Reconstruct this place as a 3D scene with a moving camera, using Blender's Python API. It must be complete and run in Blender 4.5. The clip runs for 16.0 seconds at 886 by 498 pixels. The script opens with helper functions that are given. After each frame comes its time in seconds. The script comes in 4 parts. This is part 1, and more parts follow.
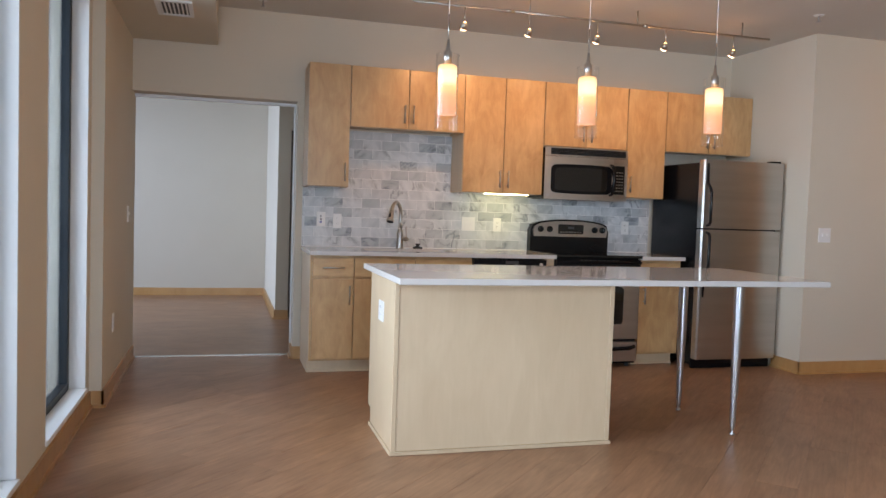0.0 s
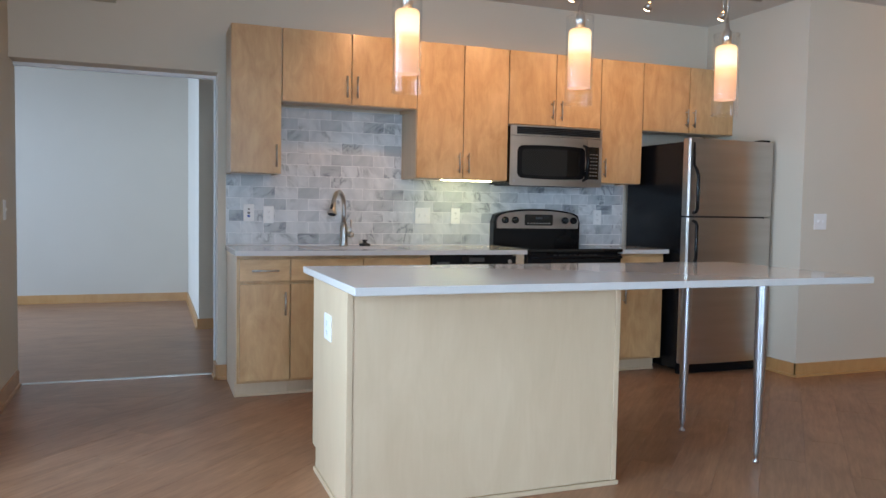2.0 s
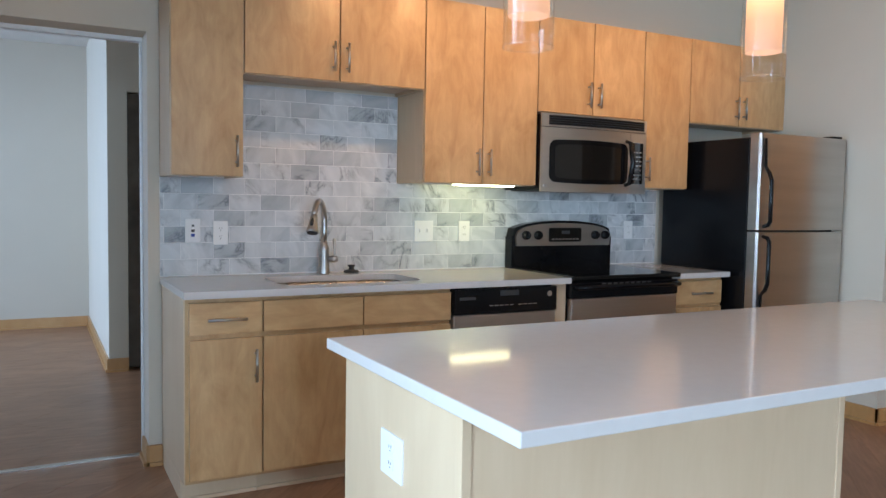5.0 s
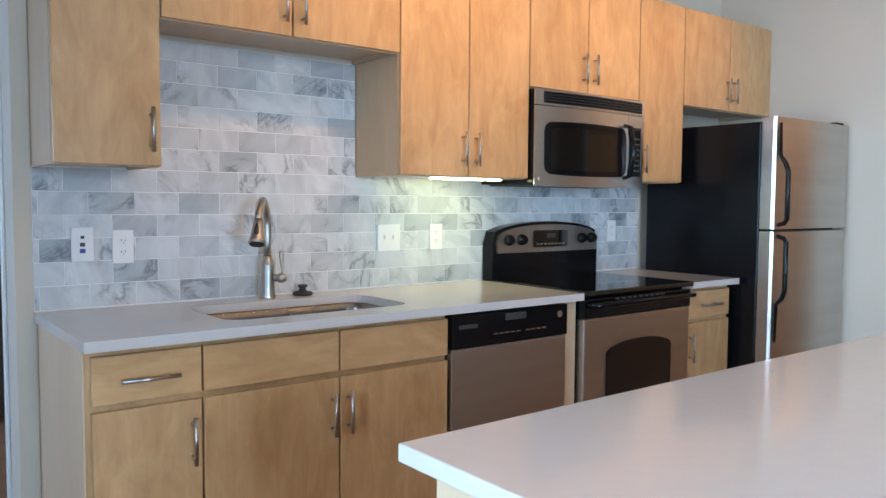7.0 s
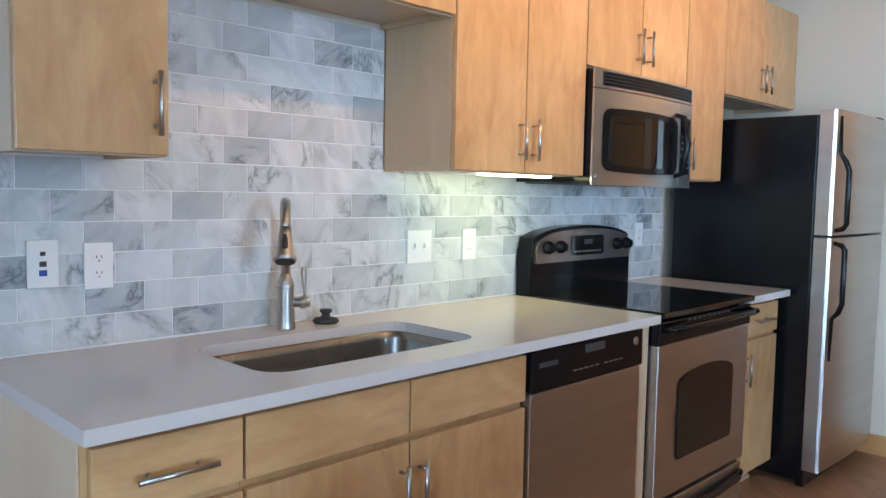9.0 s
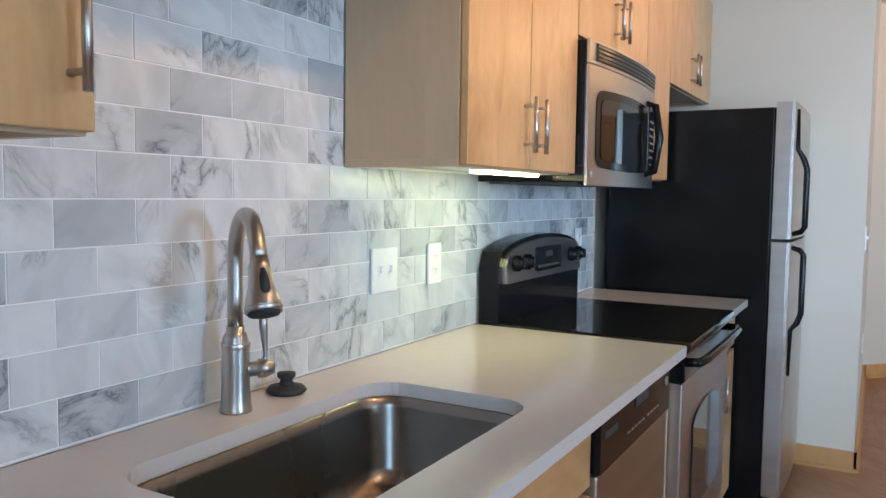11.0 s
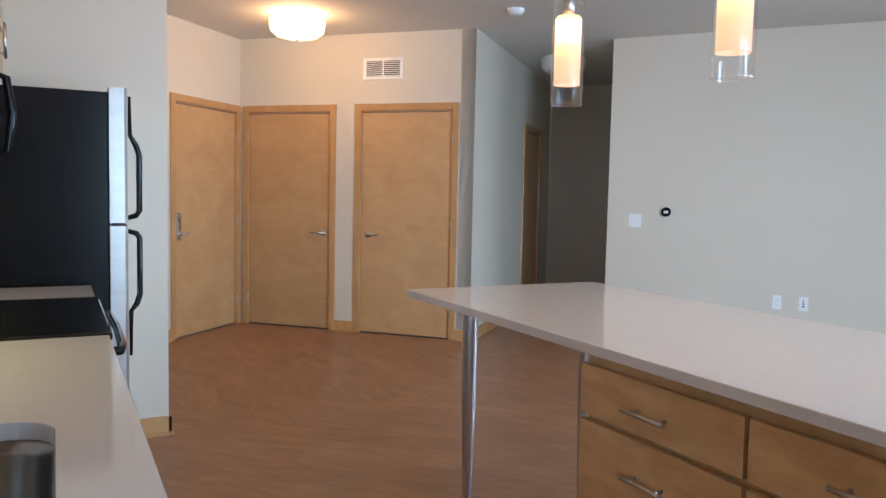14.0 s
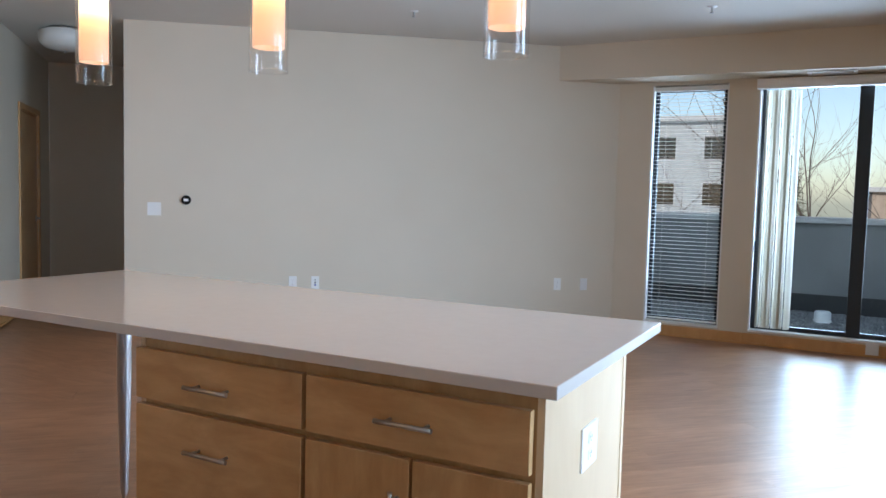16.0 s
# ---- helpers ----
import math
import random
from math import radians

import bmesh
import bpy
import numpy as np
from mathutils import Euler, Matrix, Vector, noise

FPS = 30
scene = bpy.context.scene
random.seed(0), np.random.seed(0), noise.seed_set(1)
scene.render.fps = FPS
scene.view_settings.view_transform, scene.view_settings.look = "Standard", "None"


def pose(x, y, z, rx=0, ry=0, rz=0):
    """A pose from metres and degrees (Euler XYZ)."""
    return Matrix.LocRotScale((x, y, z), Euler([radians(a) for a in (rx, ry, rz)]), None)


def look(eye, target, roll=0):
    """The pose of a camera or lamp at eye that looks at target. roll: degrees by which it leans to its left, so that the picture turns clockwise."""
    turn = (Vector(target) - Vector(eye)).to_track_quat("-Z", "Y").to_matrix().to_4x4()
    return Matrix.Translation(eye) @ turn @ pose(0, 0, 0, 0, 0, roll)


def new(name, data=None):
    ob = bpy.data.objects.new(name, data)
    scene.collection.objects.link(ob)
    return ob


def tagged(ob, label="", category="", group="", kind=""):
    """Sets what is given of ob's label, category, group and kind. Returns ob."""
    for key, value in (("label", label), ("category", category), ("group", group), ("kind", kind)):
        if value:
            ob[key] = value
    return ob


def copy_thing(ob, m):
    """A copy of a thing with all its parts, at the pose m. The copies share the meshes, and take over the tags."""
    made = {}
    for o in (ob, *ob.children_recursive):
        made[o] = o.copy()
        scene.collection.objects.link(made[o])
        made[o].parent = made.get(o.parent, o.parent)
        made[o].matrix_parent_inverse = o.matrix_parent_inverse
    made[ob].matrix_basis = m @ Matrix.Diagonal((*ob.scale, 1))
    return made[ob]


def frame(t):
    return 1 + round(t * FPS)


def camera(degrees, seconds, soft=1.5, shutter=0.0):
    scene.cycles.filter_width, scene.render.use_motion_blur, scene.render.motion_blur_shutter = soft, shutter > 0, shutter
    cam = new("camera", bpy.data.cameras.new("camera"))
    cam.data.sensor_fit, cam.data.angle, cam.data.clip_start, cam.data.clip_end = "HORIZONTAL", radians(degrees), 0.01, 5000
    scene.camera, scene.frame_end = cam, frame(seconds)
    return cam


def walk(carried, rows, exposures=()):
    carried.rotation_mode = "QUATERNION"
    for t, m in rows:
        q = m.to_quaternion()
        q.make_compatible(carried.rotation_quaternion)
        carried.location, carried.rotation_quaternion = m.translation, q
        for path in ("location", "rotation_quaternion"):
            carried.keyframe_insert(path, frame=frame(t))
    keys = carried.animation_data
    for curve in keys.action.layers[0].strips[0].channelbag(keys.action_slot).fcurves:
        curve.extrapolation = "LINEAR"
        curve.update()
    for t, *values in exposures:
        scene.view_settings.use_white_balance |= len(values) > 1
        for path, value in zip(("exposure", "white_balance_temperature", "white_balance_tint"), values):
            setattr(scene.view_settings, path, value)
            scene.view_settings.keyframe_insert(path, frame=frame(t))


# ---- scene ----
cam = camera(59.9, 16.0)
EXPOSURES = [
    (0, -0.32, 7400, 22), (1, -0.25, 6700, 17), (3.5, -0.32, 6450, 15), (5, -0.22, 6400, 14), (8, 0.22, 6000, 12),
    (11, 0.17, 6050, 12), (13, 0.28, 6250, 15), (14.5, 0.12, 6200, 14), (16, 0.0, 6450, 16),
]
PATH = [
    (0, (0.153, 0.162, 1.228), (0.701, 2.082, 1.131), 1.9),
    (0.5, (0.201, 0.356, 1.24), (0.883, 2.232, 1.124), 1.6),
    (1, (0.285, 0.587, 1.236), (0.994, 2.453, 1.116), 1.3),
    (1.5, (0.273, 0.823, 1.226), (0.994, 2.685, 1.108), 1.1),
    (2, (0.287, 1.052, 1.194), (0.995, 2.92, 1.086), 1.0),
    (2.5, (0.325, 1.322, 1.239), (1.017, 3.195, 1.124), 1.1),
    (3, (0.257, 1.559, 1.252), (0.911, 3.446, 1.146), 1.1),
    (3.5, (0.191, 1.804, 1.308), (0.832, 3.694, 1.181), 1.2),
    (4, (0.228, 2.07, 1.304), (0.902, 3.949, 1.179), 1.0),
    (4.5, (0.245, 2.319, 1.292), (1.017, 4.16, 1.167), 1.0),
    (5, (0.223, 2.555, 1.295), (1.162, 4.317, 1.173), 1.0),
    (7.5, (0.278, 3.834, 1.286), (1.518, 5.398, 1.159), 0.5),
    (8, (0.28, 4.037, 1.303), (1.544, 5.581, 1.165), 0.8),
    (8.5, (0.246, 4.226, 1.324), (1.582, 5.707, 1.178), 1.0),
    (11, (0.486, 5.294, 1.329), (2.223, 6.275, 1.188), 0.7),
    (11.5, (0.426, 5.494, 1.328), (2.243, 6.316, 1.189), 0.6),
    (12, (0.405, 5.66, 1.313), (2.3, 6.283, 1.173), 0.6),
    (12.5, (0.497, 5.777, 1.318), (2.469, 6.08, 1.174), 0.8),
    (13, (0.475, 5.886, 1.33), (2.468, 5.796, 1.187), 0.8),
    (13.6, (0.386, 5.93, 1.331), (2.293, 5.346, 1.183), 1.2),
    (14, (0.434, 5.87, 1.317), (2.215, 4.971, 1.172), 1.2),
    (14.5, (0.462, 5.937, 1.306), (2.019, 4.689, 1.161), 1.7),
    (15, (0.521, 5.974, 1.284), (1.823, 4.462, 1.147), 1.7),
    (15.5, (0.497, 6.014, 1.291), (1.592, 4.347, 1.15), 1.6),
    (16, (0.44, 6.025, 1.291), (1.366, 4.258, 1.152), 1.5),
]
walk(cam, [(t, look(eye, target, roll)) for t, eye, target, roll in PATH], EXPOSURES)

# ---- world and large lights ----
world = bpy.data.worlds.new("sky_world")
scene.world = world
world.use_nodes = True
wn = world.node_tree.nodes
sky = wn.new("ShaderNodeTexSky")
sky.sky_type, sky.sun_disc = "NISHITA", False
sky.sun_elevation, sky.sun_rotation = radians(38), radians(20)
wn["Background"].inputs[1].default_value = 0.15
world.node_tree.links.new(sky.outputs[0], wn["Background"].inputs[0])


def lamp(name, kind, energy, color, matrix, size=0.1, size_y=0.1, spot=60, blend=0.6):
    data = bpy.data.lights.new(name, kind)
    data.energy, data.color = energy, color
    if kind == "AREA":
        data.shape, data.size, data.size_y = "RECTANGLE", size, size_y
    elif kind == "SUN":
        data.angle = size
    else:
        data.shadow_soft_size = size
    if kind == "SPOT":
        data.spot_size, data.spot_blend = radians(spot), blend
    ob = new(name, data)
    ob.matrix_world = matrix
    return ob


lamp("sun", "SUN", 3.0, (1.0, 0.93, 0.84), look((3, 12, 9), (0, 0, 0)), size=0.01)
DAY = (0.53, 0.765, 1.0)
NORTH_DAY = (0.44, 0.67, 1.0)
WARM = (1.0, 0.55, 0.23)
# daylight of the sky, falling in through the window openings
for name, energy, color, eye, target, wide, high, spread in (
    ("west_window_daylight", 46, DAY, (-1.25, 4.43, 1.45), (0.75, 4.33, 1.1), 1.0, 2.2, 120),
    ("west_window_daylight_2", 115, DAY, (-1.3, 2.6, 1.45), (0.9, 2.25, 1.15), 1.4, 2.2, 112),
    ("bedroom_window_daylight", 135, NORTH_DAY, (-3.7, 9.3, 1.5), (0.5, 9.3, 0.9), 1.9, 1.9, 120),
    ("slider_daylight", 165, DAY, (0.3, -2.7, 1.5), (1.9, 0.3, 1.55), 2.2, 2.2, 95),
):
    lamp(name, "AREA", energy, color, look(eye, target), wide, high).data.spread = radians(spread)


# ---- materials ----
def nodes_of(name):
    m = bpy.data.materials.new(name)
    m.use_nodes = True
    t = m.node_tree
    return m, t, t.nodes["Principled BSDF"]


def add(t, kind, **props):
    n = t.nodes.new("ShaderNode" + kind)
    for key, value in props.items():
        n.inputs[key.replace("_", " ")].default_value = value
    return n


def ramp(t, source, stops):
    r = t.nodes.new("ShaderNodeValToRGB")
    els = r.color_ramp.elements
    while len(els) < len(stops):
        els.new(0.5)
    for e, (p, c) in zip(els, stops):
        e.position, e.color = p, (*c, 1)
    t.links.new(source, r.inputs[0])
    return r.outputs[0]


def coords(t, scale=(1, 1, 1), turn=0.0, shift=False):
    tc = t.nodes.new("ShaderNodeTexCoord")
    mp = t.nodes.new("ShaderNodeMapping")
    mp.inputs["Scale"].default_value = scale
    mp.inputs["Rotation"].default_value = (0, 0, turn)
    t.links.new(tc.outputs["Object"], mp.inputs[0])
    if shift:
        oi = t.nodes.new("ShaderNodeObjectInfo")
        mul = t.nodes.new("ShaderNodeMath")
        mul.operation = "MULTIPLY"
        mul.inputs[1].default_value = 37.0
        t.links.new(oi.outputs["Random"], mul.inputs[0])
        t.links.new(mul.outputs[0], mp.inputs["Location"])
    return mp.outputs[0]


def bump(t, bsdf, height, strength, distance=0.002):
    b = add(t, "Bump", Strength=strength, Distance=distance)
    t.links.new(height, b.inputs["Height"])
    t.links.new(b.outputs[0], bsdf.inputs["Normal"])


def plain(name, a, b, rough, metal=0.0, fine=180.0, coarse=2.0, relief=0.05, coat=0.0, stretch=(1, 1, 1), shine=0.5):
    """Two-scale mottled paint, metal or plastic."""
    m, t, p = nodes_of(name)
    c = coords(t, stretch)
    big = add(t, "TexNoise", Scale=coarse, Detail=4.0)
    small = add(t, "TexNoise", Scale=fine, Detail=3.0)
    for n in (big, small):
        t.links.new(c, n.inputs["Vector"])
    t.links.new(ramp(t, big.outputs[0], [(0.3, a), (0.7, b)]), p.inputs["Base Color"])
    p.inputs["Metallic"].default_value = metal
    p.inputs["Coat Weight"].default_value = coat
    p.inputs["Specular IOR Level"].default_value = shine
    rr = add(t, "MapRange", To_Min=rough * 0.85, To_Max=rough * 1.15)
    t.links.new(small.outputs[0], rr.inputs[0])
    t.links.new(rr.outputs[0], p.inputs["Roughness"])
    if relief:
        bump(t, p, small.outputs[0], relief)
    return m


def wood(name, dark, light, rough, scale=(9, 9, 0.7), coat=0.15, turn=0.0, blotch=3.0, vary=0.2, figure=3.0, soft=0.7, shine=0.5):
    """Veneer: stretched grain over soft blotches, each piece shifted."""
    m, t, p = nodes_of(name)
    c = coords(t, scale, turn, True)
    c2 = coords(t, tuple(min(v, 2.2) for v in scale), turn, True)
    grain = add(t, "TexNoise", Scale=6.0, Detail=8.0, Roughness=0.65, Distortion=0.4)
    blot = add(t, "TexNoise", Scale=blotch, Detail=figure, Roughness=0.6, Distortion=0.8)
    t.links.new(c, grain.inputs["Vector"])
    t.links.new(c2, blot.inputs["Vector"])
    mix = add(t, "Mix", Factor=soft)
    t.links.new(grain.outputs[0], mix.inputs[2])
    t.links.new(blot.outputs[0], mix.inputs[3])
    col = ramp(t, mix.outputs[0], [(0.32, dark), (0.68, light)])
    hs = t.nodes.new("ShaderNodeHueSaturation")
    oi = t.nodes.new("ShaderNodeObjectInfo")
    mr = add(t, "MapRange", To_Min=1 - vary / 2, To_Max=1 + vary / 2)
    t.links.new(oi.outputs["Random"], mr.inputs[0])
    t.links.new(mr.outputs[0], hs.inputs["Value"])
    t.links.new(col, hs.inputs["Color"])
    t.links.new(hs.outputs[0], p.inputs["Base Color"])
    p.inputs["Roughness"].default_value = rough
    p.inputs["Specular IOR Level"].default_value = shine
    p.inputs["Coat Weight"].default_value = coat
    p.inputs["Coat Roughness"].default_value = 0.2
    bump(t, p, grain.outputs[0], 0.06, 0.001)
    return m


def marble(name):
    """Cool grey marble: soft clouds and slanting veins, turned and shifted on each tile."""
    m, t, p = nodes_of(name)
    oi = t.nodes.new("ShaderNodeObjectInfo")
    c = coords(t, (1, 1, 1), 0.0, True)
    spin = add(t, "MapRange", To_Min=0.25, To_Max=2.9)
    t.links.new(oi.outputs["Random"], spin.inputs[0])
    rot = t.nodes.new("ShaderNodeVectorRotate")
    rot.rotation_type = "Y_AXIS"
    t.links.new(c, rot.inputs["Vector"])
    t.links.new(spin.outputs[0], rot.inputs["Angle"])
    mp = t.nodes.new("ShaderNodeMapping")
    mp.inputs["Scale"].default_value = (1.0, 1.0, 2.1)
    t.links.new(rot.outputs[0], mp.inputs[0])
    cloud = add(t, "TexNoise", Scale=6.0, Detail=5.0, Distortion=0.7)
    vein = add(t, "TexNoise", Scale=5.5, Detail=8.0, Roughness=0.6, Distortion=0.55)
    pale = add(t, "TexNoise", Scale=8.0, Detail=4.0, Roughness=0.5, Distortion=0.4)
    where = add(t, "TexNoise", Scale=5.0, Detail=1.0)
    for n in (cloud, vein, pale):
        t.links.new(mp.outputs[0], n.inputs["Vector"])
    t.links.new(c, where.inputs["Vector"])
    base = ramp(t, cloud.outputs[0], [(0.3, (0.53, 0.56, 0.58)), (0.55, (0.64, 0.665, 0.68)), (0.72, (0.71, 0.73, 0.74))])
    thin = ramp(t, vein.outputs[0], [(0.42, (1, 1, 1)), (0.485, (0.62, 0.635, 0.65)), (0.497, (0.34, 0.35, 0.37)), (0.51, (0.7, 0.71, 0.72)), (0.57, (1, 1, 1))])
    light = ramp(t, pale.outputs[0], [(0.6, (1, 1, 1)), (0.66, (1.09, 1.085, 1.08)), (0.7, (1, 1, 1))])
    gate = ramp(t, where.outputs[0], [(0.5, (0, 0, 0)), (0.64, (1, 1, 1))])
    gm = t.nodes.new("ShaderNodeMix")
    gm.data_type = "RGBA"
    gm.inputs[6].default_value = (1, 1, 1, 1)
    t.links.new(gate, gm.inputs[0])
    t.links.new(thin, gm.inputs[7])
    tone = ramp(t, oi.outputs["Random"], [(0.0, (0.66, 0.68, 0.70)), (0.18, (0.78, 0.80, 0.81)), (0.4, (0.92, 0.93, 0.93)), (1.0, (1.0, 1.0, 0.995))])
    for src in (gm.outputs[2], light, tone):
        mx = t.nodes.new("ShaderNodeMix")
        mx.data_type, mx.blend_type = "RGBA", "MULTIPLY"
        mx.inputs[0].default_value = 1.0
        t.links.new(base, mx.inputs[6])
        t.links.new(src, mx.inputs[7])
        base = mx.outputs[2]
    t.links.new(base, p.inputs["Base Color"])
    p.inputs["Roughness"].default_value = 0.26
    bump(t, p, vein.outputs[0], 0.03, 0.001)
    return m


def glow(name, color, strength):
    m, t, p = nodes_of(name)
    n = add(t, "TexNoise", Scale=9.0)
    t.links.new(ramp(t, n.outputs[0], [(0.3, color), (0.7, tuple(v * 0.94 for v in color))]), p.inputs["Emission Color"])
    p.inputs["Base Color"].default_value = (0.8, 0.78, 0.72, 1)
    p.inputs["Emission Strength"].default_value = strength
    return m


def clear(name, tint=(1, 1, 1), gloss=0.08):
    """A thin clear pane: see-through with a mirror-like sheen."""
    m = bpy.data.materials.new(name)
    m.use_nodes = True
    t = m.node_tree
    t.nodes.clear()
    out = t.nodes.new("ShaderNodeOutputMaterial")
    tr = add(t, "BsdfTransparent", Color=(*tint, 1))
    gl = add(t, "BsdfGlossy", Roughness=0.02)
    lw = add(t, "LayerWeight", Blend=0.28)
    fr = t.nodes.new("ShaderNodeMath")
    fr.operation, fr.inputs[1].default_value = "MULTIPLY", 0.55
    t.links.new(lw.outputs["Facing"], fr.inputs[0])
    mx = t.nodes.new("ShaderNodeMixShader")
    t.links.new(fr.outputs[0], mx.inputs[0])
    t.links.new(tr.outputs[0], mx.inputs[1])
    t.links.new(gl.outputs[0], mx.inputs[2])
    t.links.new(mx.outputs[0], out.inputs[0])
    return m


WALL = plain("greige_wall_paint", (0.63, 0.56, 0.455), (0.67, 0.60, 0.495), 0.7, fine=260, coarse=0.8, relief=0.08)
CEIL = plain("white_ceiling_paint", (0.64, 0.61, 0.565), (0.68, 0.65, 0.605), 0.75, fine=120, coarse=0.8, relief=0.1)
WHITE = plain("white_painted_trim", (0.76, 0.77, 0.77), (0.82, 0.82, 0.81), 0.4, relief=0.02)
MAPLE = wood("honey_maple_veneer", (0.44, 0.245, 0.10), (0.65, 0.41, 0.20), 0.33, (6, 6, 0.9), blotch=4.5, vary=0.14, figure=6.0)
MAPLE_H = wood("honey_maple_veneer_level", (0.44, 0.245, 0.10), (0.65, 0.41, 0.20), 0.33, (0.9, 6, 6), blotch=4.5, vary=0.14, figure=6.0)
PALE = wood("pale_maple_panel", (0.63, 0.465, 0.30), (0.69, 0.525, 0.35), 0.4, vary=0.05)
# wall cabinet boxes: same maple, the shade of their sides toned in as tan
BODYWOOD = wood("shade_toned_maple_box", (0.48, 0.335, 0.20), (0.56, 0.40, 0.25), 0.4, vary=0.05)
DOORWOOD = wood("maple_door_veneer", (0.50, 0.28, 0.12), (0.60, 0.36, 0.165), 0.35, (1.6, 4, 2.6), blotch=2.0)
TRIM = wood("maple_trim", (0.46, 0.235, 0.085), (0.56, 0.31, 0.125), 0.35, (3, 3, 1.0))
PLANK = wood("brown_floor_plank", (0.23, 0.106, 0.055), (0.425, 0.225, 0.122), 0.36, (0.8, 9, 9), coat=0.0, vary=0.12, soft=0.45, shine=0.36)
QUARTZ = plain("white_quartz", (0.60, 0.565, 0.535), (0.617, 0.582, 0.552), 0.085, fine=400, coarse=30, relief=0.0)
MARBLE = marble("grey_veined_marble")
GROUT = plain("pale_grout", (0.80, 0.80, 0.79), (0.86, 0.86, 0.85), 0.9)
STEEL = plain("brushed_stainless_steel", (0.50, 0.47, 0.44), (0.56, 0.53, 0.5), 0.30, 1.0, fine=60, coarse=1.5, relief=0.03, stretch=(1, 1, 14))
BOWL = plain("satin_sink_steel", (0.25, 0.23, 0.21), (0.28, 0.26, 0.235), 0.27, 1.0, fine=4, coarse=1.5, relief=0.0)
NICKEL = plain("brushed_nickel", (0.46, 0.43, 0.40), (0.52, 0.49, 0.45), 0.32, 1.0, relief=0.02)
CHROME = plain("polished_chrome", (0.5, 0.5, 0.51), (0.56, 0.56, 0.57), 0.32, 1.0, relief=0.0)
BLACK = plain("gloss_black_enamel", (0.004, 0.004, 0.005), (0.007, 0.007, 0.008), 0.14, relief=0.01, shine=0.22)
BLACKTEX = plain("textured_black_enamel", (0.003, 0.0032, 0.004), (0.006, 0.006, 0.007), 0.2, fine=130, relief=0.45, shine=0.25)
DARKGLASS = plain("dark_glass", (0.006, 0.0055, 0.005), (0.010, 0.009, 0.008), 0.04, relief=0.0)
RUBBER = plain("matt_black_rubber", (0.015, 0.015, 0.016), (0.028, 0.028, 0.028), 0.6)
PLASTIC = plain("white_plastic", (0.78, 0.78, 0.77), (0.83, 0.83, 0.82), 0.35, relief=0.0)
SLOT = plain("dark_slot", (0.03, 0.03, 0.03), (0.05, 0.05, 0.05), 0.6)
BLUEJACK = plain("blue_jack", (0.02, 0.06, 0.3), (0.03, 0.08, 0.36), 0.4)
DARKFRAME = plain("dark_bronze_aluminium", (0.018, 0.026, 0.034), (0.03, 0.038, 0.046), 0.4, 0.3)
FROST, ft, fp_ = nodes_of("frosted_lit_glass")
fc = ft.nodes.new("ShaderNodeTexCoord")
fz = ft.nodes.new("ShaderNodeSeparateXYZ")
ft.links.new(fc.outputs["Object"], fz.inputs[0])
fm = add(ft, "MapRange", From_Min=0.07, From_Max=0.34)
ft.links.new(fz.outputs[2], fm.inputs[0])
ft.links.new(ramp(ft, fm.outputs[0], [(0.0, (0.5, 0.27, 0.16)), (0.35, (0.66, 0.34, 0.17)), (0.55, (0.85, 0.52, 0.24)), (0.68, (1.0, 0.86, 0.58)), (0.85, (1.0, 0.84, 0.5)), (1.0, (0.8, 0.45, 0.2))]), fp_.inputs["Emission Color"])
fp_.inputs["Base Color"].default_value = (0.05, 0.045, 0.04, 1)
fp_.inputs["Emission Strength"].default_value = 2.0
BULB = glow("lit_bulb", (1.0, 0.74, 0.42), 26.0)
DOME = glow("lit_dome_glass", (1.0, 0.66, 0.33), 3.0)
HALOGEN = glow("lit_halogen", (1.0, 0.66, 0.40), 14.0)
TUBE = glow("under_cabinet_tube", (1.0, 0.93, 0.50), 14.0)
OFFGLASS = plain("white_glass_shade", (0.72, 0.70, 0.66), (0.76, 0.74, 0.7), 0.3)
GLASS = clear("clear_glass")
PANE = clear("window_pane", (0.93, 0.97, 0.98))
BLIND = plain("white_blind_slat", (0.80, 0.80, 0.77), (0.84, 0.84, 0.81), 0.5, relief=0.0)
VANE = plain("cream_fabric_vane", (0.62, 0.58, 0.48), (0.7, 0.66, 0.56), 0.8, relief=0.15)
CONCRETE = plain("grey_stucco", (0.20, 0.20, 0.20), (0.27, 0.27, 0.265), 0.9, fine=60, coarse=1.2, relief=0.4)
CAP = plain("pale_metal_coping", (0.42, 0.42, 0.41), (0.5, 0.5, 0.49), 0.5)
GRAVEL = plain("grey_gravel", (0.10, 0.10, 0.10), (0.36, 0.35, 0.33), 0.95, fine=45, coarse=40, relief=1.0)
BARK = plain("grey_brown_bark", (0.09, 0.07, 0.055), (0.16, 0.13, 0.10), 0.95, fine=30, coarse=6, relief=0.6)
NEEDLE = plain("dull_green_foliage", (0.05, 0.075, 0.04), (0.11, 0.12, 0.06), 0.9)
BRICKFAR = plain("tan_masonry", (0.34, 0.26, 0.20), (0.44, 0.35, 0.27), 0.9)
GREYFAR = plain("grey_cladding", (0.36, 0.38, 0.38), (0.46, 0.47, 0.46), 0.8)


